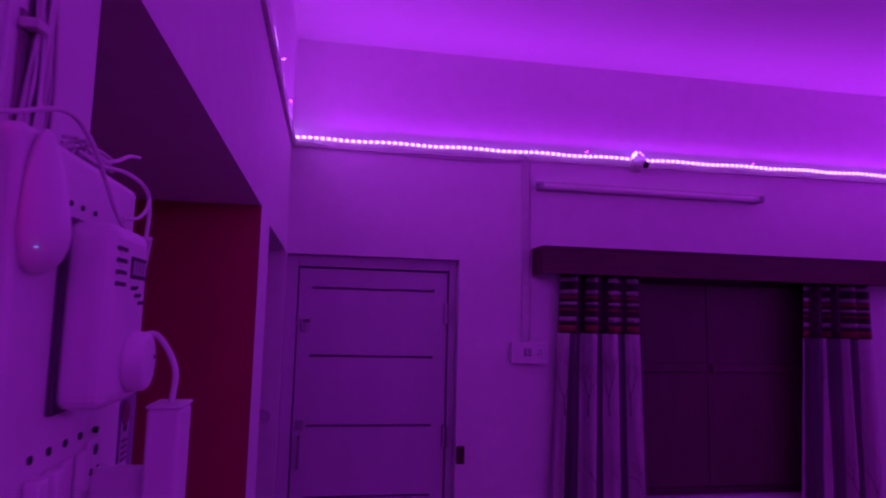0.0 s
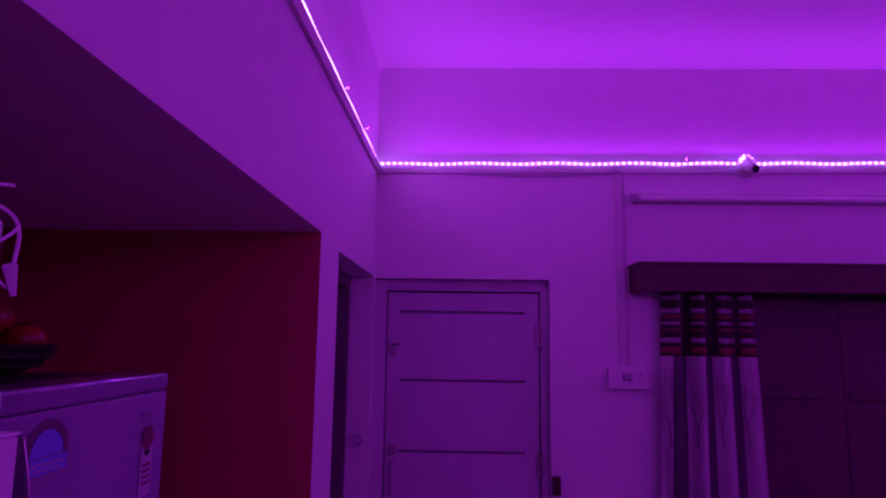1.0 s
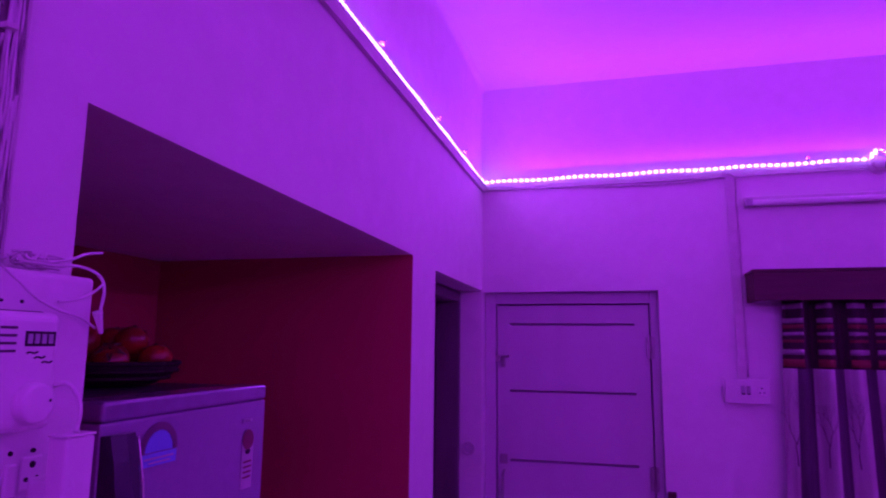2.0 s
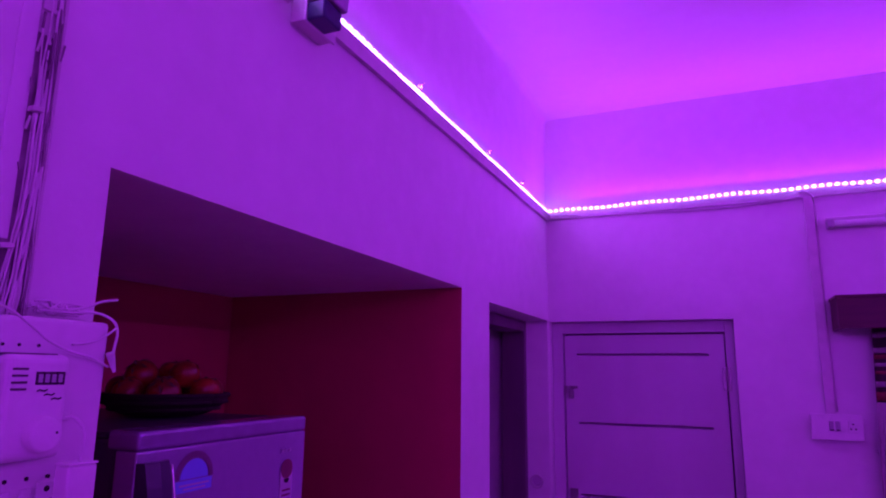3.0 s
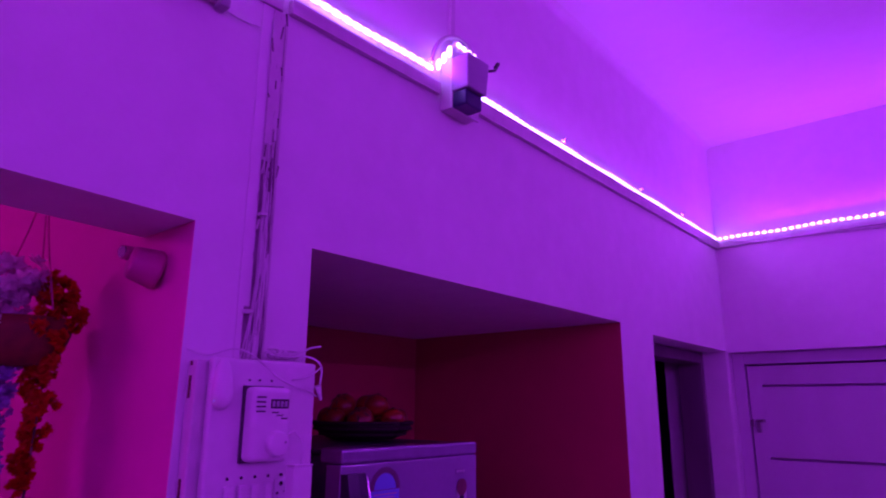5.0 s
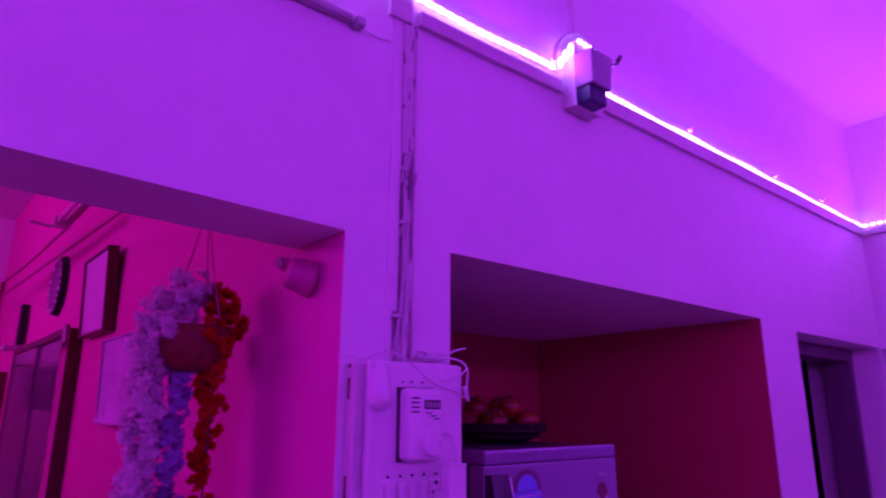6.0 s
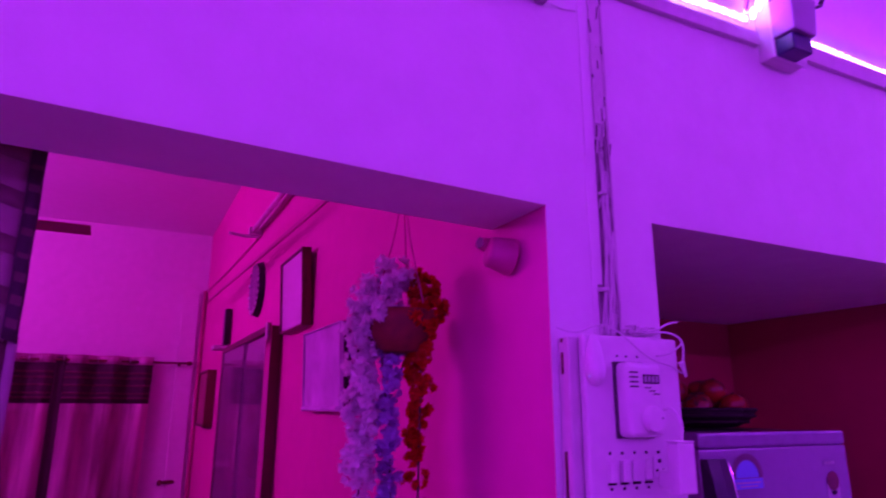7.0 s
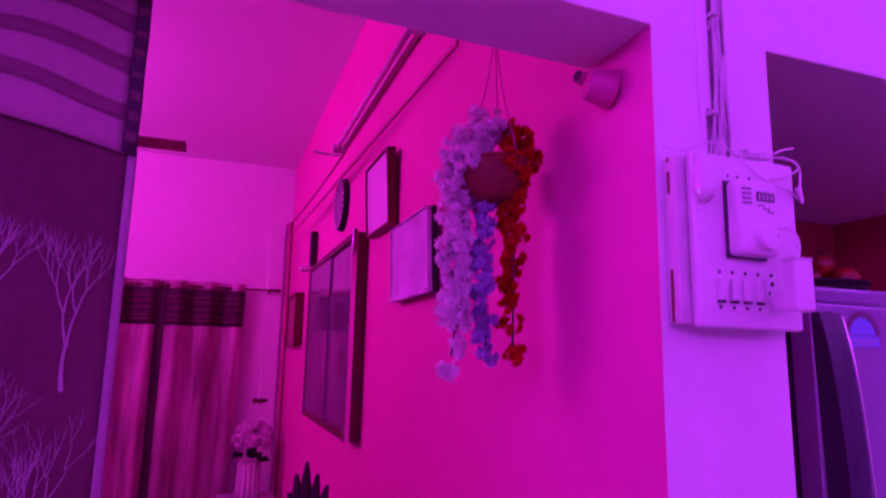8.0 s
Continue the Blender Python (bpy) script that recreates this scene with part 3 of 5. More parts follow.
window_curtain("curtain", 1.04, 1.44, 0.055, 4, "pale tree-print curtain with a dark heading band, drawn open", 1)
window_curtain("curtain", 2.34, 2.72, 0.06, 4, "pale tree-print curtain with a dark heading band, flaring outwards", 5)
rod = thing("curtain_rod", (1.9, YF - 0.075, 1.985), "steel curtain rod inside the pelmet", "curtain rod")
part("rod", cyl((0.94, YF - 0.09, 2.0), (3.03, YF - 0.09, 2.0), 0.01, seg=12), STEEL, rod, smooth=True)

# ---------- fridge in the alcove ----------
FX, FY0, FY1, FZ = -0.395, 1.106, 1.567, 1.655
FRIDGE_TRIM = mat("fridge_top_trim", (0.36, 0.28, 0.44), 0.22, 0.3, vary=0.1, grain=40, bump=0.05, coat=0.4)
fr = thing("fridge", (-0.70, 1.33, 0), "metallic mauve single-door fridge standing in the alcove", "fridge")
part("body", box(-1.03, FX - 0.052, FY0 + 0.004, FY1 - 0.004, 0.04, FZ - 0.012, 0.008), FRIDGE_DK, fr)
dr = part("fridge_door", box(FX - 0.048, FX, FY0, FY1, 0.30, FZ - 0.0305, 0.004, 3), FRIDGE, fr, smooth=False)
part("top_trim", box(FX - 0.07, FX + 0.002, FY0, FY1, FZ - 0.030, FZ + 0.001, 0.007, 4), FRIDGE_TRIM, fr, "dark mauve rounded top trim")
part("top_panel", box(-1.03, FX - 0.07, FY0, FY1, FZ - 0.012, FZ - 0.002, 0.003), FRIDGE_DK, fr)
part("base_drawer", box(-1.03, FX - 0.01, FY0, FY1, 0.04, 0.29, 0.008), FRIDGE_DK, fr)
for y in (FY0 + 0.05, FY1 - 0.05):
    for x in (-0.98, -0.46):
        part("foot", cyl((x, y, 0), (x, y, 0.045), 0.02, seg=14), BLACK, fr)
bm = bmesh.new()
hp = []
HANDLE = mat("handle_plastic", (0.05, 0.04, 0.065), 0.35, vary=0.15, bump=0.05)
for i in range(17):
    s = i / 16
    z = 1.607 - 0.62 * s
    off = 0.012 + 0.028 * math.sin(math.pi * s) ** 0.7
    hp.append([bm.verts.new((FX + a, 1.107 + b * 1.1 + 0.014 * s, z)) for a, b in ((0.0, 0.0), (off, 0.006), (off + 0.004, 0.03), (off, 0.052), (0.0, 0.057))])
for a, b in zip(hp, hp[1:]):
    for k in range(4):
        bm.faces.new((a[k], a[k + 1], b[k + 1], b[k]))
bm.faces.new(hp[0]), bm.faces.new(hp[-1])
part("handle", bm, HANDLE, dr, "long dark bow handle", smooth=False)
CHROME = mat("chrome", (0.85, 0.85, 0.86), 0.12, 1.0, vary=0.02, bump=0)
part("handle_trim", tube([(FX + 0.014 + 0.028 * math.sin(math.pi * s) ** 0.7, 1.168 + 0.014 * s, 1.6 - 0.62 * s) for s in (0.0, 0.1, 0.25, 0.5, 0.75, 1.0)], 0.0022), CHROME, dr, "thin chrome line beside the handle", smooth=True)


def plate(y0, y1, z0, z1, x, t=0.0008):
    return box(x, x + t, y0, y1, z0, z1)


STK_BLUE = mat("sticker_blue", (0.20, 0.34, 0.72), 0.5, vary=0.05, bump=0)
STK_BROWN = mat("sticker_brown", (0.17, 0.10, 0.14), 0.5, vary=0.1, bump=0)
STK_WHITE = mat("sticker_white", (0.50, 0.44, 0.50), 0.45, vary=0.05, bump=0)
STK_RED = mat("sticker_red", (0.22, 0.07, 0.09), 0.5, vary=0.1, bump=0)


def disc(cy, cz, r0, r1, a0, a1, x, n=24):
    """A thin half-round or ring-shaped label."""
    def arc(r):
        return [(cy + r * math.cos(radians(a0 + (a1 - a0) * i / n)), cz + r * math.sin(radians(a0 + (a1 - a0) * i / n))) for i in range(n + 1)]
    line = arc(r1) + (arc(r0)[::-1] if r0 else [(cy, cz)] if a1 - a0 < 300 else [])
    if a1 - a0 > 300:
        line = line[:-1]
    bm = bmesh.new()
    f = bm.faces.new([bm.verts.new((x, p, q)) for p, q in line])
    up = bmesh.ops.extrude_face_region(bm, geom=[f])
    bmesh.ops.translate(bm, vec=(0.0006, 0, 0), verts=[v for v in up["geom"] if isinstance(v, bmesh.types.BMVert)])
    return bm


sk = part("energy_sticker", disc(1.234, 1.568, 0.0, 0.033, 0, 180, FX + 0.0016), STK_BLUE, dr, "blue half-round sticker with a brown arch")
part("sticker_arch", disc(1.234, 1.568, 0.035, 0.046, 0, 180, FX + 0.0014), STK_BROWN, sk)
part("sticker_foot", plate(1.192, 1.278, 1.546, 1.566, FX + 0.001), STK_BLUE, sk)
part("sticker_bar", plate(1.20, 1.27, 1.5565, 1.5595, FX + 0.0022), STK_WHITE, sk)
part("sticker_bar", plate(1.21, 1.262, 1.550, 1.5525, FX + 0.0022), STK_WHITE, sk)
s2 = part("rating_sticker", plate(1.482, 1.522, 1.455, 1.545, FX + 0.001), STK_WHITE, dr, "narrow white and red rating sticker")
part("sticker_badge", disc(1.502, 1.55, 0.0, 0.02, 0, 360, FX + 0.0022), STK_RED, s2)
part("sticker_mark", disc(1.502, 1.53, 0.0, 0.009, 180, 360, FX + 0.0024), BLACK, s2)
for z in (1.475, 1.485, 1.495, 1.505):
    part("sticker_bar", plate(1.488, 1.516, z, z + 0.004, FX + 0.0022), STK_RED, s2)
bd = part("badge", plate(1.478, 1.515, 1.582, 1.594, FX + 0.001), FRIDGE, dr)
for k in range(3):
    part("badge_bar", plate(1.482 + 0.011 * k, 1.490 + 0.011 * k, 1.585, 1.591, FX + 0.002), GREY, bd)

# ---------- fruit basket ----------
CANE = mat("dark_cane", (0.022, 0.009, 0.007), 0.75, vary=0.25, grain=60, bump=0.3)
FRUIT = mat("ripe_fruit", (0.50, 0.06, 0.02), 0.28, vary=0.12, grain=9, bump=0.08, stain=14, colour2=(0.10, 0.012, 0.006))
STALK = mat("dry_leaf", (0.10, 0.12, 0.04), 0.7, vary=0.2)
BC = Vector((-0.68, 1.43, FZ))
bk = thing("fruit_basket", BC, "dark woven cane basket on top of the fridge", "basket")
bm = bmesh.new()
prof = ((0.0, 0.002), (0.085, 0.002), (0.112, 0.014), (0.128, 0.028), (0.136, 0.044), (0.131, 0.045), (0.122, 0.029), (0.106, 0.017), (0.08, 0.008), (0.0, 0.008))
rows = [[bm.verts.new(BC + Vector((r * math.cos(a), r * math.sin(a), z + (0.002 * math.sin(9 * a) if z > 0.03 else 0)))) for r, z in prof[1:-1]] for a in (2 * math.pi * k / 40 for k in range(40))]
for k in range(40):
    p, q = rows[k], rows[(k + 1) % 40]
    for j in range(len(p) - 1):
        bm.faces.new((p[j], p[j + 1], q[j + 1], q[j]))
bm.faces.new([r[0] for r in rows]), bm.faces.new([r[-1] for r in rows])
part("bowl", bm, CANE, bk, smooth=True)
part("rim", ring(BC + Vector((0, 0, 0.045)), 0.134, 0.005, "z", 40), CANE, bk, smooth=True)
for z, r in ((0.016, 0.116), (0.030, 0.131)):
    part("weave", ring(BC + Vector((0, 0, z)), r, 0.004, "z", 40), CANE, bk, smooth=True)
rng = random.Random(4)
spots = [(0.096 * math.cos(a), 0.096 * math.sin(a), 0.053) for a in (0.2, 1.05, 1.95, 2.85, 3.7, 4.6, 5.45)] + [(0.045, 0.005, 0.089), (-0.03, 0.043, 0.086), (-0.03, -0.047, 0.088), (0.0, 0.0, 0.046)]
for sx, sy, sz in spots:
    r = rng.uniform(0.031, 0.036)
    at = BC + Vector((sx, sy, sz))
    fb = thing("fruit", at, "ripe orange-red fruit in the cane basket", "fruit", "fruit in the basket")
    fb.matrix_basis = Matrix.Translation(at) @ Euler((rng.uniform(-0.9, 0.9), rng.uniform(-0.9, 0.9), rng.uniform(0, 6))).to_matrix().to_4x4()
    m = fb.matrix_basis
    part("flesh", xf(ball((0, 0, 0), r, (1, 1, 0.88), 18), m), FRUIT, fb, smooth=True)
    bm = bmesh.new()
    for k in range(5):
        a = 2 * math.pi * k / 5
        c = bm.verts.new((0, 0, r * 0.86))
        p = [bm.verts.new((r * 0.45 * math.cos(a + d), r * 0.45 * math.sin(a + d), r * 0.84)) for d in (-0.3, 0.3)]
        e = bm.verts.new((r * 0.85 * math.cos(a), r * 0.85 * math.sin(a), r * 0.66))
        bm.faces.new((c, p[0], e, p[1]))
    cyl((0, 0, r * 0.84), (0.002, 0, r * 1.05), 0.0022, 0.0016, 6, bm)
    part("calyx", xf(bm, m), STALK, fb)

# ---------- switch board on the pier ----------
BX = XW + 0.042                 # front of the board
sb = thing("switch_board", (XW, 0.79, 1.56), "old white painted switch board fixed on the pier", "switch board")
part("back_box", box(XW, XW + 0.026, 0.685, 0.893, 1.562, 1.808, 0.003), PVC_OLD, sb)
part("front_panel", box(XW + 0.0275, BX, 0.702, 0.895, 1.558, 1.812, 0.005, 3), PVC, sb)
# chipped corner and slits of the box's side
for z0, z1, y in ((1.752, 1.785, 0.6848), (1.565, 1.64, 0.6848), (1.80, 1.806, 0.6848)):
    part("slit", box(XW + 0.010, XW + 0.0145, y - 0.0015, y + 0.001, z0, z1), FRAMEWOOD, sb)
RX = BX + 0.030
GREY_DK = mat("slot_and_shadow_grey", (0.09, 0.08, 0.09), 0.6, vary=0.2, bump=0.1)
rg = part("regulator", box(BX + 0.0005, RX, 0.757, 0.828, 1.660, 1.770, 0.009, 4), PVC, sb, "white fan regulator with a round knob", smooth=False)
# shadow line round the regulator, built as a thin dark plate
part("regulator_shadow", box(BX, BX + 0.004, 0.7550, 0.8285, 1.6580, 1.7720, 0.001), GREY_DK, rg, "thin dark plate standing for the regulator's shadow edge")
for k in range(4):
    part("vent", box(RX - 0.001, RX + 0.0006, 0.762, 0.778, 1.7325 + 0.0070 * k, 1.7350 + 0.0070 * k), GREY_DK, rg)
# the maker's plate: a dark shape with plain bars
mk = part("maker_plate", box(RX - 0.001, RX + 0.0006, 0.787, 0.820, 1.738, 1.752), BLACK, rg)
for k in range(4):
    part("maker_bar", box(RX + 0.0006, RX + 0.0011, 0.7895 + 0.0075 * k, 0.7945 + 0.0075 * k, 1.7405, 1.7495), GREY, mk)
for k in range(3):
    p = Vector((RX + 0.0004, 0.790 + 0.0085 * k, 1.7315 - 0.0045 * k))
    part("wave_mark", tube([p, p + Vector((0, 0.003, 0.0012)), p + Vector((0, 0.008, 0.0002)), p + Vector((0, 0.0115, 0.0016))], 0.0009, 6), BLACK, rg)
kb = part("knob", cyl((RX - 0.001, 0.799, 1.686), (RX + 0.012, 0.799, 1.686), 0.0200, 0.0180, 28, bevel=0.003), PVC, rg, smooth=True)
part("knob_pointer", box(RX + 0.0118, RX + 0.0124, 0.8085, 0.8110, 1.6870, 1.6895), BLACK, kb)
for y in (0.766, 0.784, 0.806):
    part("screw", cyl((BX, y, 1.7805), (BX + 0.0012, y, 1.7805), 0.0018, seg=10), BLACK, sb)
for k in range(4):
    y = 0.741 + 0.0235 * k
    s = part("switch", box(BX, BX + (0.009 if k < 2 else 0.004), y - 0.0065, y + 0.0065, 1.597, 1.628, 0.002), PVC, sb)
    part("switch_gap", box(BX, BX + 0.0045, y - 0.0062, y + 0.0062, 1.5935, 1.5965), BLACK, sb)
    for z in (1.6375, 1.5875):
        part("screw", cyl((BX, y, z), (BX + 0.0012, y, z), 0.0024, seg=10), BLACK, sb)
so = part("socket", box(BX, BX + 0.003, 0.823, 0.846, 1.60, 1.632, 0.0015), PVC, sb)
for dy, dz, r in ((0, 0.0085, 0.0034), (-0.006, -0.005, 0.0024), (0.006, -0.005, 0.0024), (0, 0.0215, 0.0022), (0.001, -0.028, 0.0026)):
    part("pin_hole", cyl((BX + 0.001, 0.8345 + dy, 1.616 + dz), (BX + 0.0036, 0.8345 + dy, 1.616 + dz), r, seg=10), BLACK, so)
eb = thing("plug_adapter", (BX, 0.84, 1.62), "white cube-shaped plug adapter in the board's socket", "plug adapter")
part("adapter_cube", box(XW + 0.080, XW + 0.102, 0.815, 0.850, 1.582, 1.6535, 0.003, 3), PVC, eb)
part("adapter_neck", box(BX, XW + 0.080, 0.832, 0.848, 1.585, 1.612, 0.003), PVC, eb)
part("adapter_lid", box(XW + 0.0795, XW + 0.1025, 0.8145, 0.8505, 1.6535, 1.6560, 0.001), PVC, eb)

# rounded white night-lamp plugged into the upper corner of the board
nl = thing("night_lamp", (BX, 0.715, 1.75), "rounded white plastic plug-in lamp on the switch board", "night lamp")
bm = bmesh.new()
bmesh.ops.create_uvsphere(bm, u_segments=24, v_segments=16, radius=1)
for v in bm.verts:
    n = v.co.copy()
    tall = 0.055 if n.z > 0 else 0.022
    v.co = Vector((BX + max(0.0, 0.004 + 0.015 * n.x * (1 - 0.45 * max(0, n.z))), 0.718 + 0.016 * n.y, 1.757 + tall * n.z))
part("shell", bm, PVC, nl, smooth=True)
BLUE_LED = glow("blue_indicator", (0.25, 0.35, 1.0), 1.2)
part("indicator", ball((BX + 0.010, 0.7025, 1.7480), 0.0009, (1, 1, 0.6), 10), BLUE_LED, sb)

# white cord lying over the board, with a plug
cd = thing("loose_cord", (BX, 0.80, 1.82), "thin white cord draped over the switch board with a plug", "cord")
CX = BX + 0.006
part("cord", tube([(XW + 0.012, 0.675, 1.823), (CX - 0.02, 0.70, 1.815), (CX, 0.730, 1.826), (CX + 0.004, 0.76, 1.818), (CX + 0.004, 0.79, 1.800), (CX + 0.004, 0.812, 1.785), (CX + 0.004, 0.84, 1.774), (CX + 0.004, 0.868, 1.768), (CX, 0.893, 1.758)], 0.0015), WIRE, cd, smooth=True)
part("cord", tube([(CX, 0.898, 1.757), (CX + 0.002, 0.897, 1.775), (CX + 0.002, 0.90, 1.80), (CX, 0.893, 1.815), (CX - 0.01, 0.876, 1.823), (CX - 0.018, 0.845, 1.821), (CX - 0.02, 0.81, 1.822)], 0.0017), WIRE, cd, smooth=True)
part("cord", tube([(CX, 0.842, 1.783), (CX + 0.004, 0.865, 1.787), (CX + 0.004, 0.885, 1.797), (CX + 0.002, 0.898, 1.806)], 0.0014), WIRE, cd, smooth=True)
rng = random.Random(7)
for k in range(8):
    pts = [(BX - 0.02 + rng.uniform(-0.012, 0.015), 0.81 + 0.013 * i + rng.uniform(-0.006, 0.006), 1.821 + rng.uniform(-0.004, 0.012)) for i in range(5)]
    part("cord", tube(pts, 0.0013), WIRE, cd, smooth=True)
part("cord", tube([(CX - 0.02, 0.84, 1.822), (CX - 0.015, 0.868, 1.830), (CX - 0.012, 0.885, 1.838), (CX - 0.01, 0.905, 1.842)], 0.0017), WIRE, cd, smooth=True)
part("plug", cyl((CX + 0.003, 0.892, 1.775), (CX + 0.001, 0.902, 1.752), 0.0055, 0.0022, 10), WIRE, cd)
co = thing("lead", (XW + 0.09, 0.90, 1.66), "short white lead from the regulator to the socket box", "cord")
part("cord", tube([(RX - 0.004, 0.826, 1.70), (RX + 0.006, 0.833, 1.702), (RX + 0.014, 0.840, 1.69), (XW + 0.092, 0.838, 1.675), (XW + 0.091, 0.836, 1.655)], 0.0022), WIRE, co, smooth=True)

# ---------- open bundle of wires up the pier ----------
PW = XW + 0.004
vd = thing("wire_bundle", (XW, 0.785, 2.1), "bundle of white wires in a broken cable duct on the pier", "wires")
part("duct_strip", box(XW, XW + 0.0025, 0.759, 0.781, 1.815, 2.50, 0.001), PLASTER, vd)
part("duct_strip", box(XW, XW + 0.006, 0.808, 0.813, 1.815, 2.44, 0.001), PVC_OLD, vd)
DUCT_DARK = mat("duct_dark_tone", (0.44, 0.35, 0.39), 0.8, vary=0.35, grain=30, bump=0.4)
part("duct_back", box(XW, XW + 0.002, 0.781, 0.808, 2.16, 2.44), PVC_OLD, vd)
# shade of the gap behind the wires is put into these darker strips
part("duct_back", box(XW, XW + 0.0045, 0.770, 0.808, 1.815, 1.90), DUCT_DARK, vd, "darker backing that stands for the shade in the broken duct")
part("duct_back", box(XW, XW + 0.002, 0.781, 0.808, 1.90, 2.16), DUCT_DARK, vd, "darker backing that stands for the shade in the broken duct")
rng = random.Random(11)
part("duct_cover", box(XW + 0.0025, XW + 0.0060, 0.7815, 0.8065, 2.19, 2.458, 0.0015), PVC_OLD, vd, "warped painted lid of the duct")
for k in range(17):
    top = rng.uniform(2.10, 2.26) if k % 3 else rng.uniform(1.94, 2.1)
    u0, u1 = (k + rng.uniform(-0.6, 0.6)) / 16, (k + rng.uniform(-3.5, 3.5)) / 16
    pts = []
    for i in range(9):
        s = i / 8
        z = 1.812 + (top - 1.812) * s
        wide = 0.023 + 0.018 * max(0.0, 1 - (z - 1.812) / 0.16) ** 1.5
        u = min(1.0, max(0.0, u0 + (u1 - u0) * s))
        pts.append((PW + 0.001 + rng.uniform(0, 0.005) * (1.4 - s), 0.8085 - wide * (1 - u) + rng.uniform(-0.0012, 0.0012), z))
    part("wire", tube(pts, rng.uniform(0.0009, 0.0019), 6, soft=4), (WIRE, PVC_OLD, WIRE, DUCT_DARK, WIRE)[k % 5], vd, smooth=True)
for z, a, b in ((1.892, 0.766, 0.782), (2.06, 0.780, 0.793)):
    part("wire_clip", xf(box(0, 0.011, a - b, 0, -0.003, 0.003, 0.001), pose(PW, b, z, 7)), PVC_OLD, vd)
for k in range(30):
    y = (0.7815, 0.808, 0.796)[k % 3] + rng.uniform(-0.0025, 0.0025)
    z = 1.98 + 0.016 * k + rng.uniform(-0.01, 0.01)
    m_ = Matrix.Translation((XW + 0.0062, y, z)) @ Euler((rng.uniform(-0.3, 0.3), 0, 0)).to_matrix().to_4x4()
    part("torn_paint", xf(box(-0.001, 0.0012, -0.0012, 0.0012, 0, rng.uniform(0.006, 0.03)), m_), PVC_OLD if k % 2 else DUCT_DARK, vd)
part("duct_end", box(XW, XW + 0.008, 0.745, 0.80, 2.46, 2.62, 0.003), PVC_OLD, vd)
# short fitting of a second tube light that ends at the pier
t2 = thing("tube_light", (XW, 0.0, 2.41), "unlit fluorescent tube fitting ending beside the pier", "tube light")
part("batten", box(XW, XW + 0.014, -0.53, 0.672, 2.404, 2.420, 0.003), PVC_OLD, t2)
part("tube", cyl((XW + 0.021, -0.50, 2.408), (XW + 0.021, 0.655, 2.408), 0.0065, seg=18), PVC, t2, smooth=True)
part("end_cap", box(XW, XW + 0.026, 0.664, 0.683, 2.396, 2.414, 0.004), GREY, t2)
part("lead", tube([(XW + 0.01, 0.683, 2.40), (XW + 0.004, 0.72, 2.402), (XW + 0.006, 0.752, 2.405)], 0.0014), WIRE, t2)

# ---------- socket board with an adapter on the light strip ----------
ad = thing("adapter_socket", (XW, 1.31, 2.41), "white socket block with a grey plug-in adapter on it", "adapter")
part("socket_block", box(XW, XW + 0.034, 1.262, 1.362, 2.436, 2.592, 0.003), PVC_OLD, ad)
part("socket_plate", box(XW + 0.034, XW + 0.041, 1.258, 1.366, 2.432, 2.596, 0.002), PVC, ad)
NAVY = mat("navy_underside_shade", (0.02, 0.02, 0.09), 0.3, vary=0.1, bump=0.05)
BLUE_GREY = mat("adapter_grey", (0.36, 0.34, 0.40), 0.45, vary=0.08, bump=0.1)
bm = box(XW + 0.0415, XW + 0.094, 1.253, 1.338, 2.470, 2.560, 0.004, 2)
for v in bm.verts:
    if v.co.z < 2.50 and v.co.y > 1.32:
        v.co.y -= 0.012
part("adapter_body", bm, BLUE_GREY, ad, "grey plastic adapter")
# the adapter's shaded underside is given a navy colour
part("adapter_foot", box(XW + 0.0415, XW + 0.084, 1.258, 1.320, 2.430, 2.4695, 0.004), NAVY, ad, "lower half of the adapter, its shade coloured navy")
part("adapter_label", cyl((XW + 0.0915, 1.306, 2.535), (XW + 0.093, 1.306, 2.535), 0.014, seg=20), BLUE_GREY, ad)
part("tail", tube([(XW + 0.07, 1.338, 2.55), (XW + 0.08, 1.365, 2.56), (XW + 0.075, 1.39, 2.575), (XW + 0.07, 1.40, 2.59)], 0.0035), DARKWIRE, ad, smooth=True)
part("tail_plug", cyl((XW + 0.07, 1.398, 2.587), (XW + 0.068, 1.412, 2.605), 0.0055, seg=10), BLACK, ad)
arc = thing("cable_loop", (XW + 0.01, 1.3, 2.62), "white cable looped over the socket block", "cable")
part("loop", tube([(XW + 0.02, 1.205, 2.535), (XW + 0.022, 1.222, 2.585), (XW + 0.024, 1.262, 2.628), (XW + 0.024, 1.31, 2.643), (XW + 0.024, 1.355, 2.632), (XW + 0.022, 1.385, 2.598), (XW + 0.02, 1.393, 2.55)], 0.006), PVC_OLD, arc, smooth=True)
light_strip("led_strip", (XW + 0.006, 1.232, 2.535), (XW + 0.040, 1.268, 2.604), (1, 0, 0), "glowing light strip bent up over the socket block", 0.010, 0.022)
light_strip("led_strip", (XW + 0.040, 1.268, 2.604), (XW + 0.036, 1.358, 2.602), (1, 0, 0), "glowing light strip bent down past the socket block", 0.010, 0.022)
trunking("cable_trunking", (XW, 1.30, 2.645), (XW, 1.30, TOP - 0.01), (1, 0, 0), 0.016, 0.009, "narrow white cable duct running up to the ceiling")

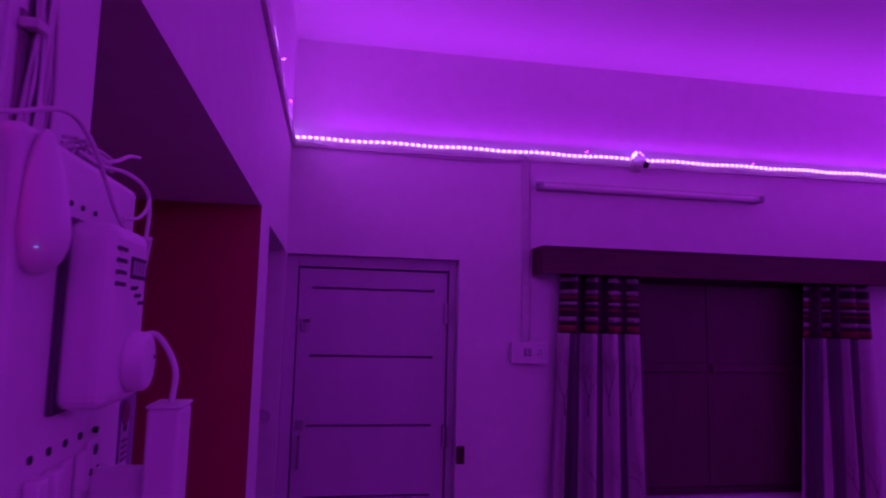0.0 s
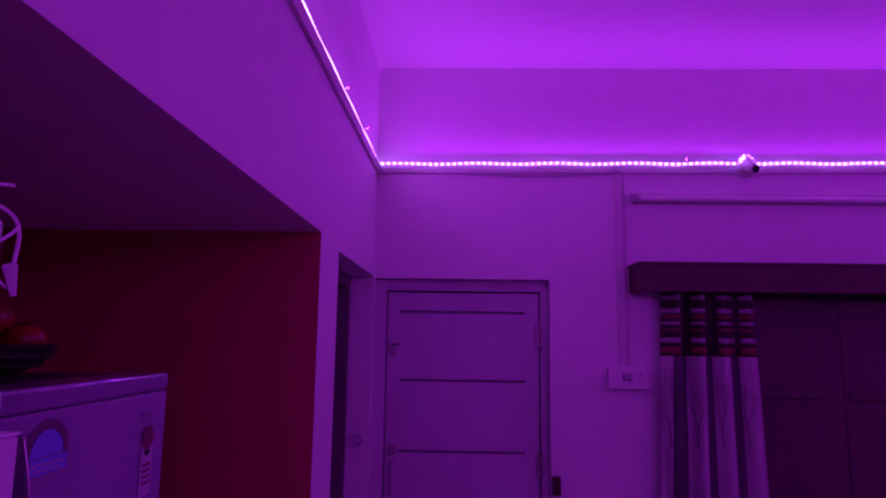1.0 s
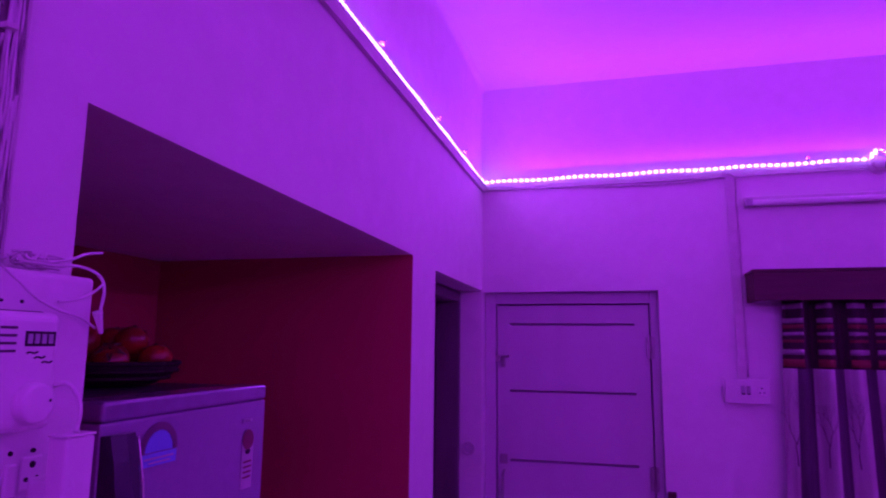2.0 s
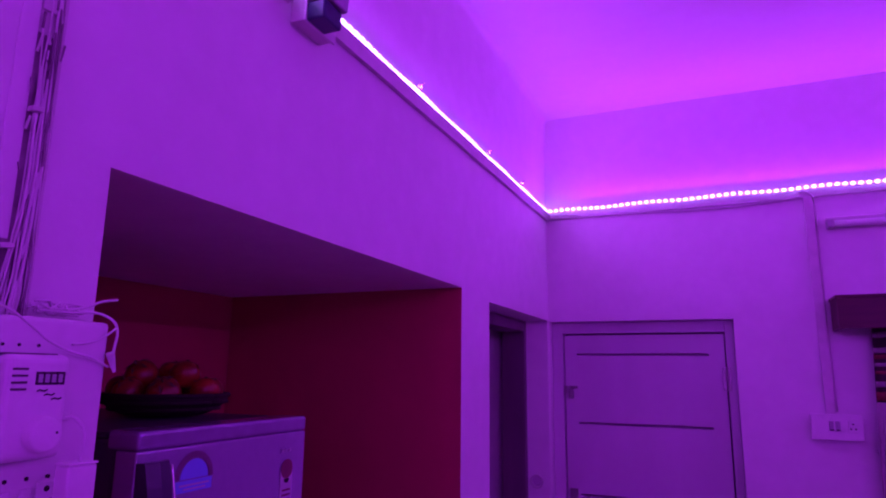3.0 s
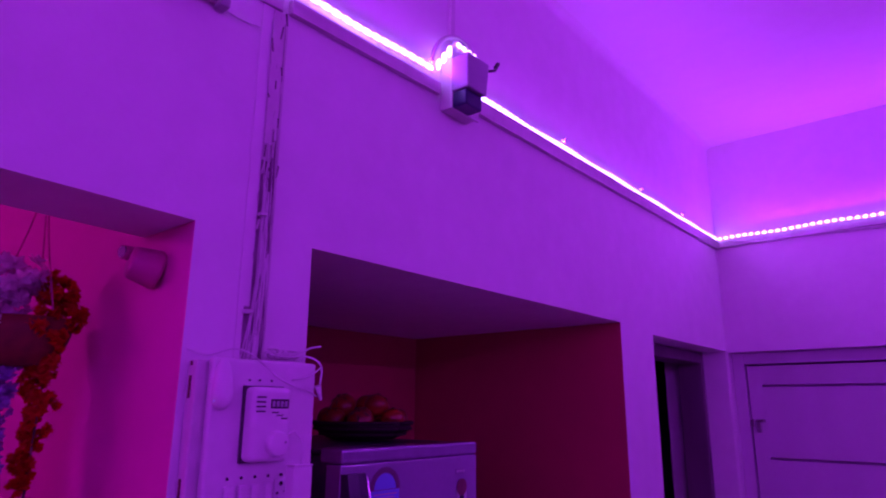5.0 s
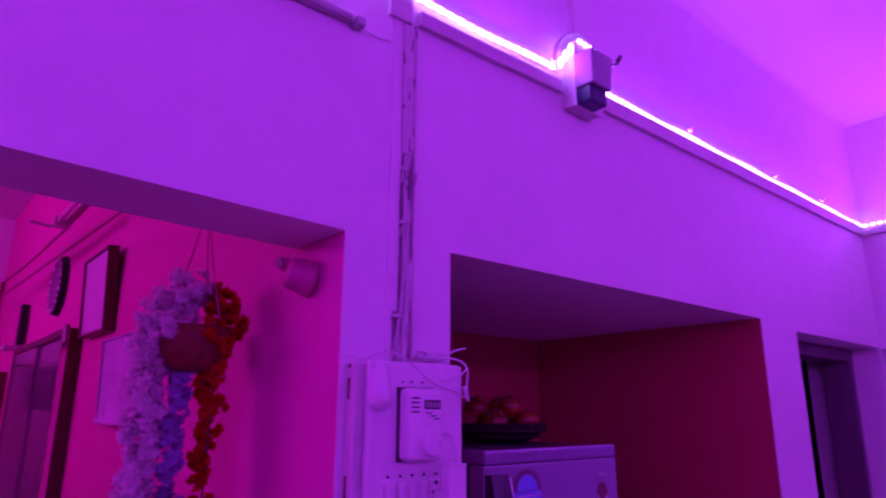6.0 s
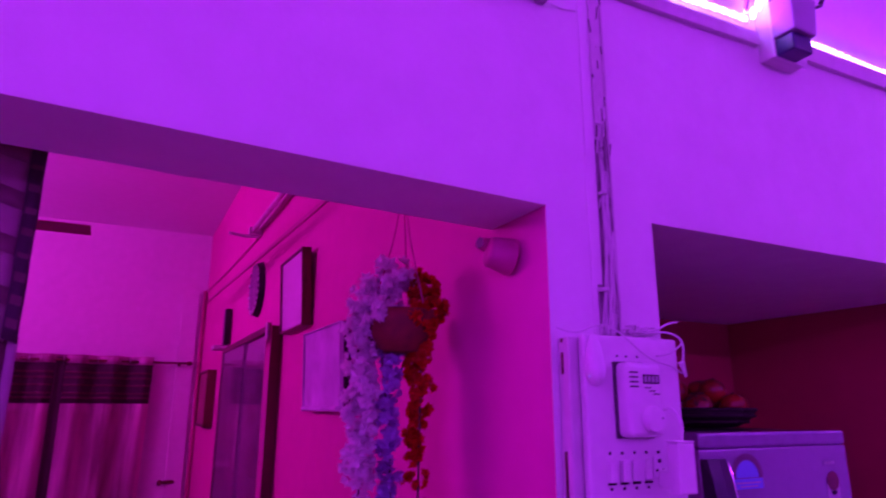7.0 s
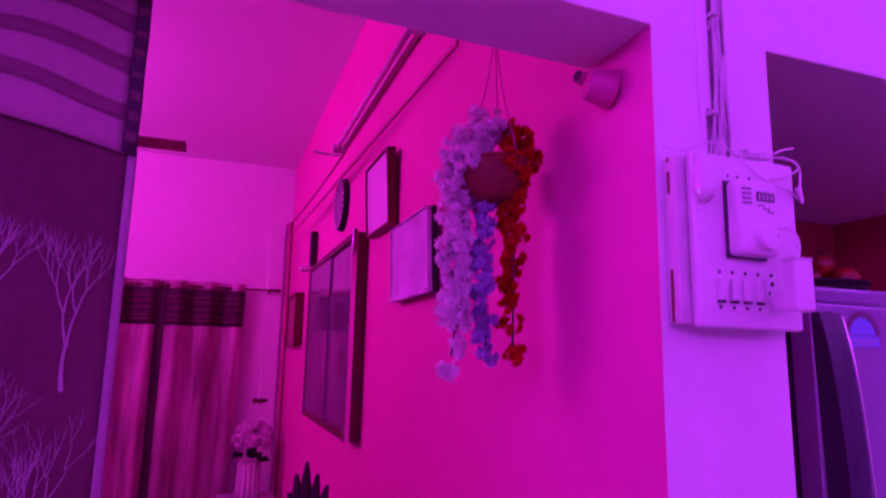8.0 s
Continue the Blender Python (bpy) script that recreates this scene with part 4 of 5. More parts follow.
# ---------- second room: things on the pink wall ----------
def framed(name, x0, x1, z0, z1, deep, frame_w, frame_mat, face_mat, label, cat, lean=0.0, edge=None):
    """A framed sheet hanging on the pink wall, leaning out at the top."""
    t = thing(name, ((x0 + x1) / 2, Y2, z0), label, cat)
    m = Matrix.Translation((0, Y2 - 0.003, z0)) @ Euler((radians(lean), 0, 0)).to_matrix().to_4x4()
    h = z1 - z0
    part("back", xf(box(x0, x1, -deep * 0.6, 0, 0, h, 0.002), m), edge or frame_mat, t)
    for q in ((x0, x0 + frame_w, 0, h), (x1 - frame_w, x1, 0, h), (x0 + frame_w, x1 - frame_w, 0, frame_w), (x0 + frame_w, x1 - frame_w, h - frame_w, h)):
        part("frame_bar", xf(box(q[0], q[1], -deep, -deep * 0.6, q[2], q[3], 0.002), m), frame_mat, t)
    part("sheet", xf(box(x0 + frame_w, x1 - frame_w, -deep * 0.8, -deep * 0.62, frame_w, h - frame_w), m), face_mat, t)
    return t


PAPER = mat("glazed_print", (0.82, 0.76, 0.80), 0.25, vary=0.08, grain=6, bump=0, stain=9, coat=0.5)
CALENDAR = mat("calendar_paper", (0.78, 0.70, 0.86), 0.75, vary=0.2, grain=10, bump=0.1, stain=8)
framed("picture", -2.03, -1.68, 1.985, 2.27, 0.036, 0.009, FRAMEWOOD, PAPER, "pale framed print in a brown wooden frame", "picture", 3)
fc = framed("picture", -1.62, -1.215, 1.695, 1.945, 0.034, 0.004, CALENDAR, CALENDAR, "pale unframed board picture with black edges", "picture", 2, BLACK)
part("curled_edge", cyl((-1.62, Y2 - 0.033, 1.698), (-1.24, Y2 - 0.033, 1.698), 0.008, seg=12), CALENDAR, fc)
framed("picture", -4.62, -4.10, 1.57, 1.95, 0.06, 0.015, FRAMEWOOD, mat("brown_print", (0.40, 0.14, 0.16), 0.5, vary=0.15, stain=6), "small brown framed picture on the pink wall", "picture")
nb = thing("speaker_box", (-3.60, Y2, 2.06), "narrow black box on a wall bracket", "speaker")
part("cabinet", box(-3.65, -3.58, Y2 - 0.045, Y2 - 0.008, 2.075, 2.30, 0.006), BLACK, nb)
part("bracket", box(-3.70, -3.58, Y2 - 0.10, Y2, 2.045, 2.07, 0.003), PVC_OLD, nb)

ck = thing("wall_clock", (-2.72, Y2, 2.27), "round dark wall clock with a beaded pale rim", "clock")
CLX, CLZ = -2.74, 2.285
part("case", cyl((CLX, Y2 - 0.001, CLZ), (CLX, Y2 - 0.030, CLZ), 0.142, 0.132, 36), BLACK, ck)
DIAL = mat("clock_dial", (0.16, 0.10, 0.17), 0.3, vary=0.08, bump=0)
part("dial", cyl((CLX, Y2 - 0.030, CLZ), (CLX, Y2 - 0.032, CLZ), 0.116, seg=36), DIAL, ck)
for k in range(24):
    a = 2 * math.pi * k / 24
    part("rim_bead", ball((CLX + 0.122 * math.cos(a), Y2 - 0.031, CLZ + 0.122 * math.sin(a)), 0.010 if k % 2 else 0.007, (1, 0.8, 1), 8), PAPER, ck, smooth=True)
for a, ln in ((0.6, 0.06), (2.4, 0.09)):
    part("clock_hand", xf(box(-0.004, 0.004, -0.0345, -0.0325, 0, ln), Matrix.Translation((CLX, Y2, CLZ)) @ Euler((0, a, 0)).to_matrix().to_4x4()), PAPER, ck)

# glazed showcase
CASEX0, CASEX1, CASEZ0, CASEZ1, CASED = -3.44, -2.15, 1.165, 2.035, 0.065
sc = thing("showcase", ((CASEX0 + CASEX1) / 2, Y2, CASEZ0), "glazed dark wooden wall showcase with two sliding panes", "showcase")
INSIDE = mat("showcase_inside", (0.40, 0.27, 0.38), 0.6, vary=0.3, stain=5)
part("back_board", box(CASEX0 + 0.02, CASEX1 - 0.02, Y2 - 0.010, Y2, CASEZ0 + 0.02, CASEZ1 - 0.02), INSIDE, sc)
for q in ((CASEX0, CASEX0 + 0.03, CASEZ0, CASEZ1), (CASEX1 - 0.03, CASEX1, CASEZ0, CASEZ1), (CASEX0 + 0.03, CASEX1 - 0.03, CASEZ0, CASEZ0 + 0.03), (CASEX0 + 0.03, CASEX1 - 0.03, CASEZ1 - 0.03, CASEZ1)):
    part("case_board", box(q[0], q[1], Y2 - CASED, Y2, q[2], q[3], 0.003), FRAMEWOOD, sc)
for z in (1.40, 1.62, 1.82):
    part("shelf", box(CASEX0 + 0.032, CASEX1 - 0.032, Y2 - CASED + 0.02, Y2 - 0.012, z, z + 0.008), PAPER, sc)
part("corner_trim", box(CASEX1 - 0.004, CASEX1 + 0.010, Y2 - CASED - 0.006, Y2 - CASED + 0.018, CASEZ0, CASEZ1 + 0.01, 0.003), CHROME, sc, "worn metal corner strip")
mid = -2.74
SMOKE = bpy.data.materials.new("dusty_glass")
SMOKE.use_nodes = True
gb = SMOKE.node_tree.nodes["Principled BSDF"]
gb.inputs["Base Color"].default_value, gb.inputs["Roughness"].default_value = (0.80, 0.72, 0.80, 1), 0.08
gb.inputs["Transmission Weight"].default_value = 0.88
for x0, x1, dy in ((CASEX0 + 0.03, mid + 0.015, 0.006), (mid - 0.015, CASEX1 - 0.03, 0.014)):
    pn = part("pane", box(x0, x1, Y2 - CASED + dy, Y2 - CASED + dy + 0.004, CASEZ0 + 0.03, CASEZ1 - 0.03), SMOKE, sc)
    part("pane_edge", box(x0, x0 + 0.006, Y2 - CASED + dy - 0.003, Y2 - CASED + dy - 0.0005, CASEZ0 + 0.03, CASEZ1 - 0.03), STEEL, pn)
for k, (x, z) in enumerate(((-3.2, 1.408), (-2.95, 1.408), (-2.5, 1.408), (-2.35, 1.628), (-3.1, 1.628), (-2.6, 1.628), (-3.3, 1.828), (-2.45, 1.828))):
    ob = thing("ornament", (x, Y2 - 0.04, z), "small pale box standing in the showcase", "ornament", "ornaments in the showcase")
    part("box_body", box(x - 0.04, x + 0.04, Y2 - 0.042, Y2 - 0.016, z, z + 0.09 + 0.02 * (k % 3), 0.004), (PAPER, DOOR, STK_RED)[k % 3], ob)
    part("box_band", box(x - 0.041, x + 0.041, Y2 - 0.0435, Y2 - 0.042, z + 0.03, z + 0.05), BLACK, ob)

# tube light and cable duct on the pink wall
PINK_DUCT_PALE = mat("paint_spotted_plastic", (0.76, 0.46, 0.60), 0.5, vary=0.15, bump=0.2)
t3 = thing("tube_light", (-2.2, Y2, 2.61), "unlit tube light fitting on the pink wall", "tube light")
part("batten", box(-2.78, -1.42, Y2 - 0.022, Y2, 2.604, 2.626, 0.004), PINK_DUCT_PALE, t3)
part("tube", cyl((-2.76, Y2 - 0.05, 2.60), (-1.44, Y2 - 0.05, 2.60), 0.012, seg=18), PINK_DUCT_PALE, t3, smooth=True)
for x in (-2.80, -1.43):
    part("end_cap", box(x, x + 0.03, Y2 - 0.07, Y2, 2.58, 2.62, 0.004), PVC_OLD, t3)
arm = thing("wall_hook", (-2.83, Y2, 2.60), "small pale bracket beside the tube light", "bracket")
part("bracket_arm", tube([(-2.83, Y2, 2.585), (-2.86, Y2 - 0.08, 2.59), (-2.87, Y2 - 0.16, 2.60)], 0.008), PVC_OLD, arm, smooth=True)
PINK_DUCT = mat("painted_duct", (0.60, 0.03, 0.28), 0.5, vary=0.1, bump=0.2)
dk = thing("wall_duct", (-3, Y2, 2.45), "pink painted cable duct along the pink wall", "cable duct")
part("duct", xf(box(-4.05, 0.0, -0.009, 0, -0.011, 0.011, 0.003), Matrix.Translation((-1.10, Y2, 2.40)) @ Euler((0, radians(2.3), 0)).to_matrix().to_4x4()), PINK_DUCT, dk)
dk = thing("wall_duct", (-4, Y2, 2.6), "thin pink painted cable along the pink wall", "cable duct")
part("duct", tube([(-2.8, Y2 - 0.006, 2.585), (-4.0, Y2 - 0.006, 2.61), (-5.12, Y2 - 0.006, 2.66)], 0.007), PINK_DUCT, dk, smooth=True)
dk = thing("wall_duct", (X2 + 0.01, Y2, 1.3), "pink painted pipe down the room corner", "pipe")
part("pipe", cyl((X2 + 0.02, Y2 - 0.02, 0.0), (X2 + 0.02, Y2 - 0.02, 2.66), 0.016, seg=14), PINK_DUCT, dk, smooth=True)
dk = thing("wall_duct", (X2 + 0.01, Y2 - 0.12, 0.0), "flat white boxed-in duct beside the room corner", "cable duct")
part("duct", box(X2, X2 + 0.018, Y2 - 0.19, Y2 - 0.06, 0.0, 2.64, 0.004), PLASTER, dk)
hk = thing("wall_fitting", (-0.37, Y2, 1.958), "pink painted round wall fitting with a dark hole", "fitting")
part("body", cyl((-0.372, Y2 + 0.002, 1.956), (-0.382, Y2 - 0.046, 1.966), 0.034, 0.026, 28, bevel=0.008), PINK_DUCT, hk, smooth=True)
part("collar", cyl((-0.402, Y2 - 0.026, 1.981), (-0.397, Y2 - 0.051, 1.983), 0.013, 0.0115, 18, bevel=0.001), PINK_DUCT, hk, smooth=True)
part("hole", cyl((-0.3972, Y2 - 0.049, 1.983), (-0.3964, Y2 - 0.0525, 1.983), 0.0102, 0.0100, 16), BLACK, hk)

# ---------- hanging flower pot ----------
PC = Vector((-0.612, 0.566, 1.862))
POT = mat("clay_red_pot", (0.24, 0.035, 0.02), 0.65, vary=0.15, grain=40, bump=0.5, depth=0.004, stain=22, colour2=(0.09, 0.012, 0.01))
WHITE_FL = mat("white_petals", (0.92, 0.86, 0.88), 0.8, vary=0.1, grain=40, bump=0.1)
BLUE_FL = mat("lilac_petals", (0.55, 0.44, 0.80), 0.7, vary=0.15, grain=40, bump=0.1)
RED_FL = mat("red_petals", (0.72, 0.03, 0.012), 0.65, vary=0.15, grain=40, bump=0.1)
for petal in (WHITE_FL, BLUE_FL, RED_FL):
    pn_, pl_ = petal.node_tree.nodes, petal.node_tree.links
    thin, both = pn_.new("ShaderNodeBsdfTranslucent"), pn_.new("ShaderNodeMixShader")
    base = pn_["Principled BSDF"]
    pl_.new(base.inputs["Base Color"].links[0].from_socket, thin.inputs[0])
    both.inputs[0].default_value = 0.55
    pl_.new(base.outputs[0], both.inputs[1])
    pl_.new(thin.outputs[0], both.inputs[2])
    pl_.new(both.outputs[0], pn_["Material Output"].inputs[0])
LEAF = mat("plastic_leaf", (0.10, 0.07, 0.05), 0.5, vary=0.2)
hp_ = thing("hanging_planter", PC, "hanging red pot with white, lilac and red artificial flowers", "planter")
bm = bmesh.new()
prof = ((0.022, -0.048), (0.040, -0.044), (0.056, -0.022), (0.063, 0.004), (0.064, 0.026), (0.058, 0.026), (0.054, 0.0), (0.0, -0.02))
rows = [[bm.verts.new(PC + Vector((1.13 * r * math.cos(a), 1.13 * r * math.sin(a), 1.1 * z - 0.006))) for r, z in prof[:-1]] for a in (2 * math.pi * k / 32 for k in range(32))]
for k in range(32):
    p, q = rows[k], rows[(k + 1) % 32]
    for j in range(len(p) - 1):
        bm.faces.new((p[j], p[j + 1], q[j + 1], q[j]))
bm.faces.new([r[0] for r in rows]), bm.faces.new([r[-1] for r in rows])
part("pot", bm, POT, hp_, "rounded clay-red pot", smooth=True)
for a in (0.4, 2.5, 4.6):
    e = PC + Vector((0.06 * math.cos(a), 0.06 * math.sin(a), 0.025))
    part("rope", tube([e, PC + Vector((0.02 * math.cos(a), 0.02 * math.sin(a), 0.17)), PC + Vector((0, 0, 0.30))], 0.0014), PINK_DUCT, hp_, smooth=True)
part("hook", tube([PC + Vector((0, 0, 0.29)), PC + Vector((0, 0.008, 0.32)), PC + Vector((0, 0.06, 0.34)), Vector((PC.x, Y2, PC.z + 0.34))], 0.004), STEEL, hp_, smooth=True)


def flower_mesh(name, material, r, petals, seed):
    """One small flower of curled petals."""
    rg_ = random.Random(seed)
    bm = bmesh.new()
    for ringi, (n, tilt) in enumerate(((petals + 1, 0.1), (petals, 0.6), (petals - 1, 1.1))):
        for k in range(n):
            a = 2 * math.pi * (k + 0.5 * ringi) / n + rg_.uniform(-0.15, 0.15)
            u = Vector((math.cos(a), math.sin(a), 0))
            w = Vector((-math.sin(a), math.cos(a), 0))
            ln = r * rg_.uniform(0.85, 1.15)
            c = bm.verts.new((0, 0, 0))
            mids = [bm.verts.new(u * ln * 0.55 * math.cos(tilt) + w * s * ln * 0.29 + Vector((0, 0, ln * 0.55 * math.sin(tilt)))) for s in (-1, 1)]
            tip = bm.verts.new(u * ln * math.cos(tilt * 0.8) + Vector((0, 0, ln * math.sin(tilt * 0.8) * 0.9)))
            bm.faces.new((c, mids[0], tip, mids[1]))
    me = bpy.data.meshes.new(name)
    bm.to_mesh(me)
    bm.free()
    me.materials.append(material)
    return me


def blossoms(name, material, centres, r, seed, label):
    """A garland: many small flowers round the given line, one mesh each kind, as objects of their own."""
    rg_ = random.Random(seed)
    kinds = [flower_mesh("flower", material, r, 5, seed + k) for k in range(3)]
    holder = None
    for c, spread, n in centres:
        for k in range(n):
            d = Vector((rg_.gauss(0, 1), rg_.gauss(0, 1), rg_.gauss(0, 1)))
            p = Vector(c) + d.normalized() * spread * rg_.random() ** 0.4
            ob = new(name, rg_.choice(kinds))
            q = (p - Vector(c)).normalized().to_track_quat("Z", "Y") @ Euler((rg_.uniform(-0.5, 0.5), rg_.uniform(-0.5, 0.5), rg_.uniform(0, 6))).to_quaternion()
            s = rg_.uniform(0.75, 1.25)
            ob.matrix_basis = Matrix.LocRotScale(p, q, (s, s, s))
            ob.parent = hp_
            ob.matrix_parent_inverse = hp_.matrix_basis.inverted()
            ob["label"] = label


def line_of(a, b, n, sway, spread0, spread1, count, seed):
    rg_ = random.Random(seed)
    a, b = Vector(a), Vector(b)
    return [(a.lerp(b, i / (n - 1)) + Vector((rg_.uniform(-sway, sway), rg_.uniform(-sway, sway), 0)), spread0 + (spread1 - spread0) * i / (n - 1), count) for i in range(n)]


def hang(right, near, up):
    """A place beside the pot: along the wall's slant, towards the room, and upwards."""
    return PC + Vector((0.39 * right + 0.92 * near, 0.92 * right - 0.39 * near, up))


blossoms("white_flower", WHITE_FL, [(hang(-0.02, 0.0, 0.085), 0.048, 62), (hang(-0.05, 0.015, 0.05), 0.042, 40), (hang(-0.045, 0.05, 0.015), 0.022, 16)] + line_of(hang(-0.068, 0.01, 0.04), hang(-0.072, 0.01, -0.28), 12, 0.008, 0.038, 0.028, 19, 3) + line_of(hang(-0.070, 0.0, -0.28), hang(-0.078, 0.0, -0.375), 3, 0.006, 0.018, 0.012, 6, 13), 0.0165, 21, "small white cloth flower")
blossoms("lilac_flower", BLUE_FL, [(hang(-0.055, 0.03, 0.03), 0.016, 6)] + line_of(hang(-0.026, 0.015, -0.06), hang(-0.014, 0.01, -0.34), 10, 0.008, 0.024, 0.016, 9, 5), 0.0140, 31, "small lilac cloth flower")
blossoms("red_flower", RED_FL, [(hang(0.042, 0.0, 0.075), 0.032, 52), (hang(0.060, 0.008, 0.03), 0.028, 44), (hang(0.03, 0.05, 0.022), 0.018, 14), (hang(0.052, 0.045, -0.012), 0.017, 12), (hang(0.02, 0.062, 0.004), 0.014, 8), (hang(0.046, 0.030, -0.045), 0.016, 10)] + line_of(hang(0.034, 0.0, -0.05), hang(0.038, 0.0, -0.13), 4, 0.004, 0.029, 0.025, 22, 6) + line_of(hang(0.034, 0.0, -0.16), hang(0.027, 0.0, -0.24), 4, 0.005, 0.019, 0.017, 16, 8) + line_of(hang(0.03, 0.0, -0.285), hang(0.036, 0.0, -0.345), 2, 0.004, 0.024, 0.022, 16, 9), 0.0115, 41, "small red cloth flower")
for a, b, bow in (((-0.04, 0.01, 0.03), (-0.078, 0.0, -0.35), -0.035), ((-0.03, 0.02, 0.03), (-0.014, 0.01, -0.34), -0.01), ((0.04, 0.0, 0.03), (0.036, 0.0, -0.33), 0.0)):
    p, q = hang(*a), hang(*b)
    part("stem", tube([p, p.lerp(q, 0.25) + Vector((0.39 * bow, 0.92 * bow, 0)), p.lerp(q, 0.6), q], 0.002), LEAF, hp_, smooth=True)

# ---------- ceiling fan ----------
FAN = mat("brown_fan_enamel", (0.34, 0.15, 0.15), 0.35, vary=0.08, bump=0.05)
FH = Vector((-2.75, -0.80, 2.50))
fn = thing("ceiling_fan", (FH.x, FH.y, TOP2), "brown ceiling fan with three blades at rest", "fan")
part("rod", cyl(FH + Vector((0, 0, 0.05)), (FH.x, FH.y, TOP2), 0.014, seg=14), FAN, fn, smooth=True)
part("canopy", cyl((FH.x, FH.y, TOP2 - 0.08), (FH.x, FH.y, TOP2 - 0.002), 0.045, 0.07, 24), FAN, fn, smooth=False)
part("motor", cyl(FH + Vector((0, 0, -0.03)), FH + Vector((0, 0, 0.06)), 0.11, 0.09, 28, bevel=0.012), FAN, fn, smooth=True)
for k in range(3):
    m = Matrix.Translation(FH) @ Euler((0, 0, radians(90 + 120 * k))).to_matrix().to_4x4() @ Euler((radians(-10), 0, 0)).to_matrix().to_4x4()
    bl = part("blade", xf(box(0.17, 0.685, -0.055, 0.055, -0.003, 0.003, 0.0025), m), FAN, fn)
    part("blade_arm", xf(box(0.08, 0.20, -0.02, 0.02, -0.008, -0.003, 0.002), m), STEEL, bl)

# ---------- curtained window of the second room ----------
w2 = thing("window_2", (X2 + 0.02, -0.2, 1.2), "dark window frame behind the curtain", "window", kind="structure")
part("window_frame", box(X2 + 0.001, X2 + 0.012, -0.62, 0.22, 0.80, 2.0, 0.003), BROWN, w2)
RZ = 2.045
rod2 = thing("curtain_rod", (X2 + 0.08, 0, RZ), "thin dark curtain rod with end brackets", "curtain rod")
part("rod", cyl((X2 + 0.08, -1.0, RZ), (X2 + 0.08, 0.56, RZ), 0.009, seg=12), FRAMEWOOD, rod2, smooth=True)
for y in (-0.95, 0.50):
    part("bracket", box(X2, X2 + 0.09, y - 0.012, y + 0.012, RZ - 0.02, RZ + 0.005, 0.003), FRAMEWOOD, rod2)
part("finial", ball((X2 + 0.08, 0.575, RZ), 0.018, (1, 1.4, 1), 14), FRAMEWOOD, rod2, smooth=True)
CURTAIN2 = mat("mauve_curtain_cloth", (0.74, 0.46, 0.58), 0.85, grain=9.0, bump=0.4, stain=8.0, colour2=(0.13, 0.025, 0.06), stretch=(1, 1, 0.13))


BAND_STRIPE = mat("band_stripe_cloth", (0.13, 0.03, 0.05), 0.6, vary=0.2, grain=30, bump=0.3)


def room_curtain(y0, y1, label):
    z_top, z_band0, z_band1, z_low = 2.085, 1.725, 2.02, 0.06

    def f(u, v, o):
        drop = (z_top - v) / (z_top - z_low)
        y = y0 + (y1 - y0) * u + 0.05 * (u - 0.3) * drop * -1
        x = X2 + 0.08 + 0.042 * math.sin(2 * math.pi * 4.5 * u + 0.5 * math.sin(2.2 * v) * drop) + 0.03 * math.exp(-((u - 0.42) / 0.05) ** 2)
        return Vector((x - o, y, v))

    t = thing("curtain", f(0.5, z_low, 0), label, "curtain")
    part("cloth", sheet(f, 0, 1, z_low, z_band0, 90, 20), CURTAIN2, t, "mauve cloth with dark vertical streaks", smooth=True)
    # the deep fold's shade is a dark sheet laid on the cloth
    part("fold_shade", sheet(lambda u, v, o: f(u, v, o - 0.006), 0.335, 0.40, z_low, z_top - 0.02, 6, 20), CURTAIN_BAND, t, "dark strip standing for the shade of a deep fold", smooth=True)
    bd_ = part("heading_band", sheet(f, 0, 1, z_band0, z_band1, 90, 5), CURTAIN_BAND, t, "dark heading band with fine stripes", smooth=True)
    for z in (1.765, 1.80, 1.86, 1.915, 1.955):
        part("stripe", sheet(lambda u, v, o: f(u, v, o - 0.003), 0, 1, z - 0.008, z + 0.008, 90, 1), BAND_STRIPE, bd_, smooth=True)
    part("heading", sheet(f, 0, 1, z_band1, z_top, 90, 2), CURTAIN2, t, smooth=True)
    for k in range(9):
        u = (k + 0.5) / 9
        p = f(u, RZ, 0)
        part("eyelet", ring((X2 + 0.08, p.y, RZ), 0.022, 0.004, "y", 18), STEEL, t, smooth=True)


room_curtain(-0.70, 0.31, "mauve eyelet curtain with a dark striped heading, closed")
th = thing("tie_back_hook", (X2, 0.5, 1.13), "small dark wooden tie-back hook on the wall", "hook")
part("peg", cyl((X2, 0.56, 1.13), (X2 + 0.04, 0.46, 1.13), 0.016, 0.013, 14), FRAMEWOOD, th)
part("peg_knob", ball((X2 + 0.045, 0.445, 1.13), 0.024, (1, 0.8, 1), 14), FRAMEWOOD, th, smooth=True)

# ---------- low clutter of the second room ----------
sd = thing("side_table", (X2 + 0.35, 0.42, 0), "small pale side table in the room corner", "side table")
part("tabletop", box(X2 + 0.15, X2 + 0.6, 0.20, 0.62, 0.40, 0.43, 0.005), DOOR, sd)
for x in (X2 + 0.19, X2 + 0.56):
    for y in (0.24, 0.58):
        part("leg", box(x - 0.02, x + 0.02, y - 0.02, y + 0.02, 0, 0.40, 0.003), DOOR, sd)
vs = thing("flower_vase", (X2 + 0.35, 0.42, 0.43), "white vase with pale artificial flowers and dark leaves", "vase")
part("vase_body", cyl((X2 + 0.35, 0.42, 0.43), (X2 + 0.35, 0.42, 0.70), 0.085, 0.075, 24, bevel=0.01), PVC, vs, smooth=True)
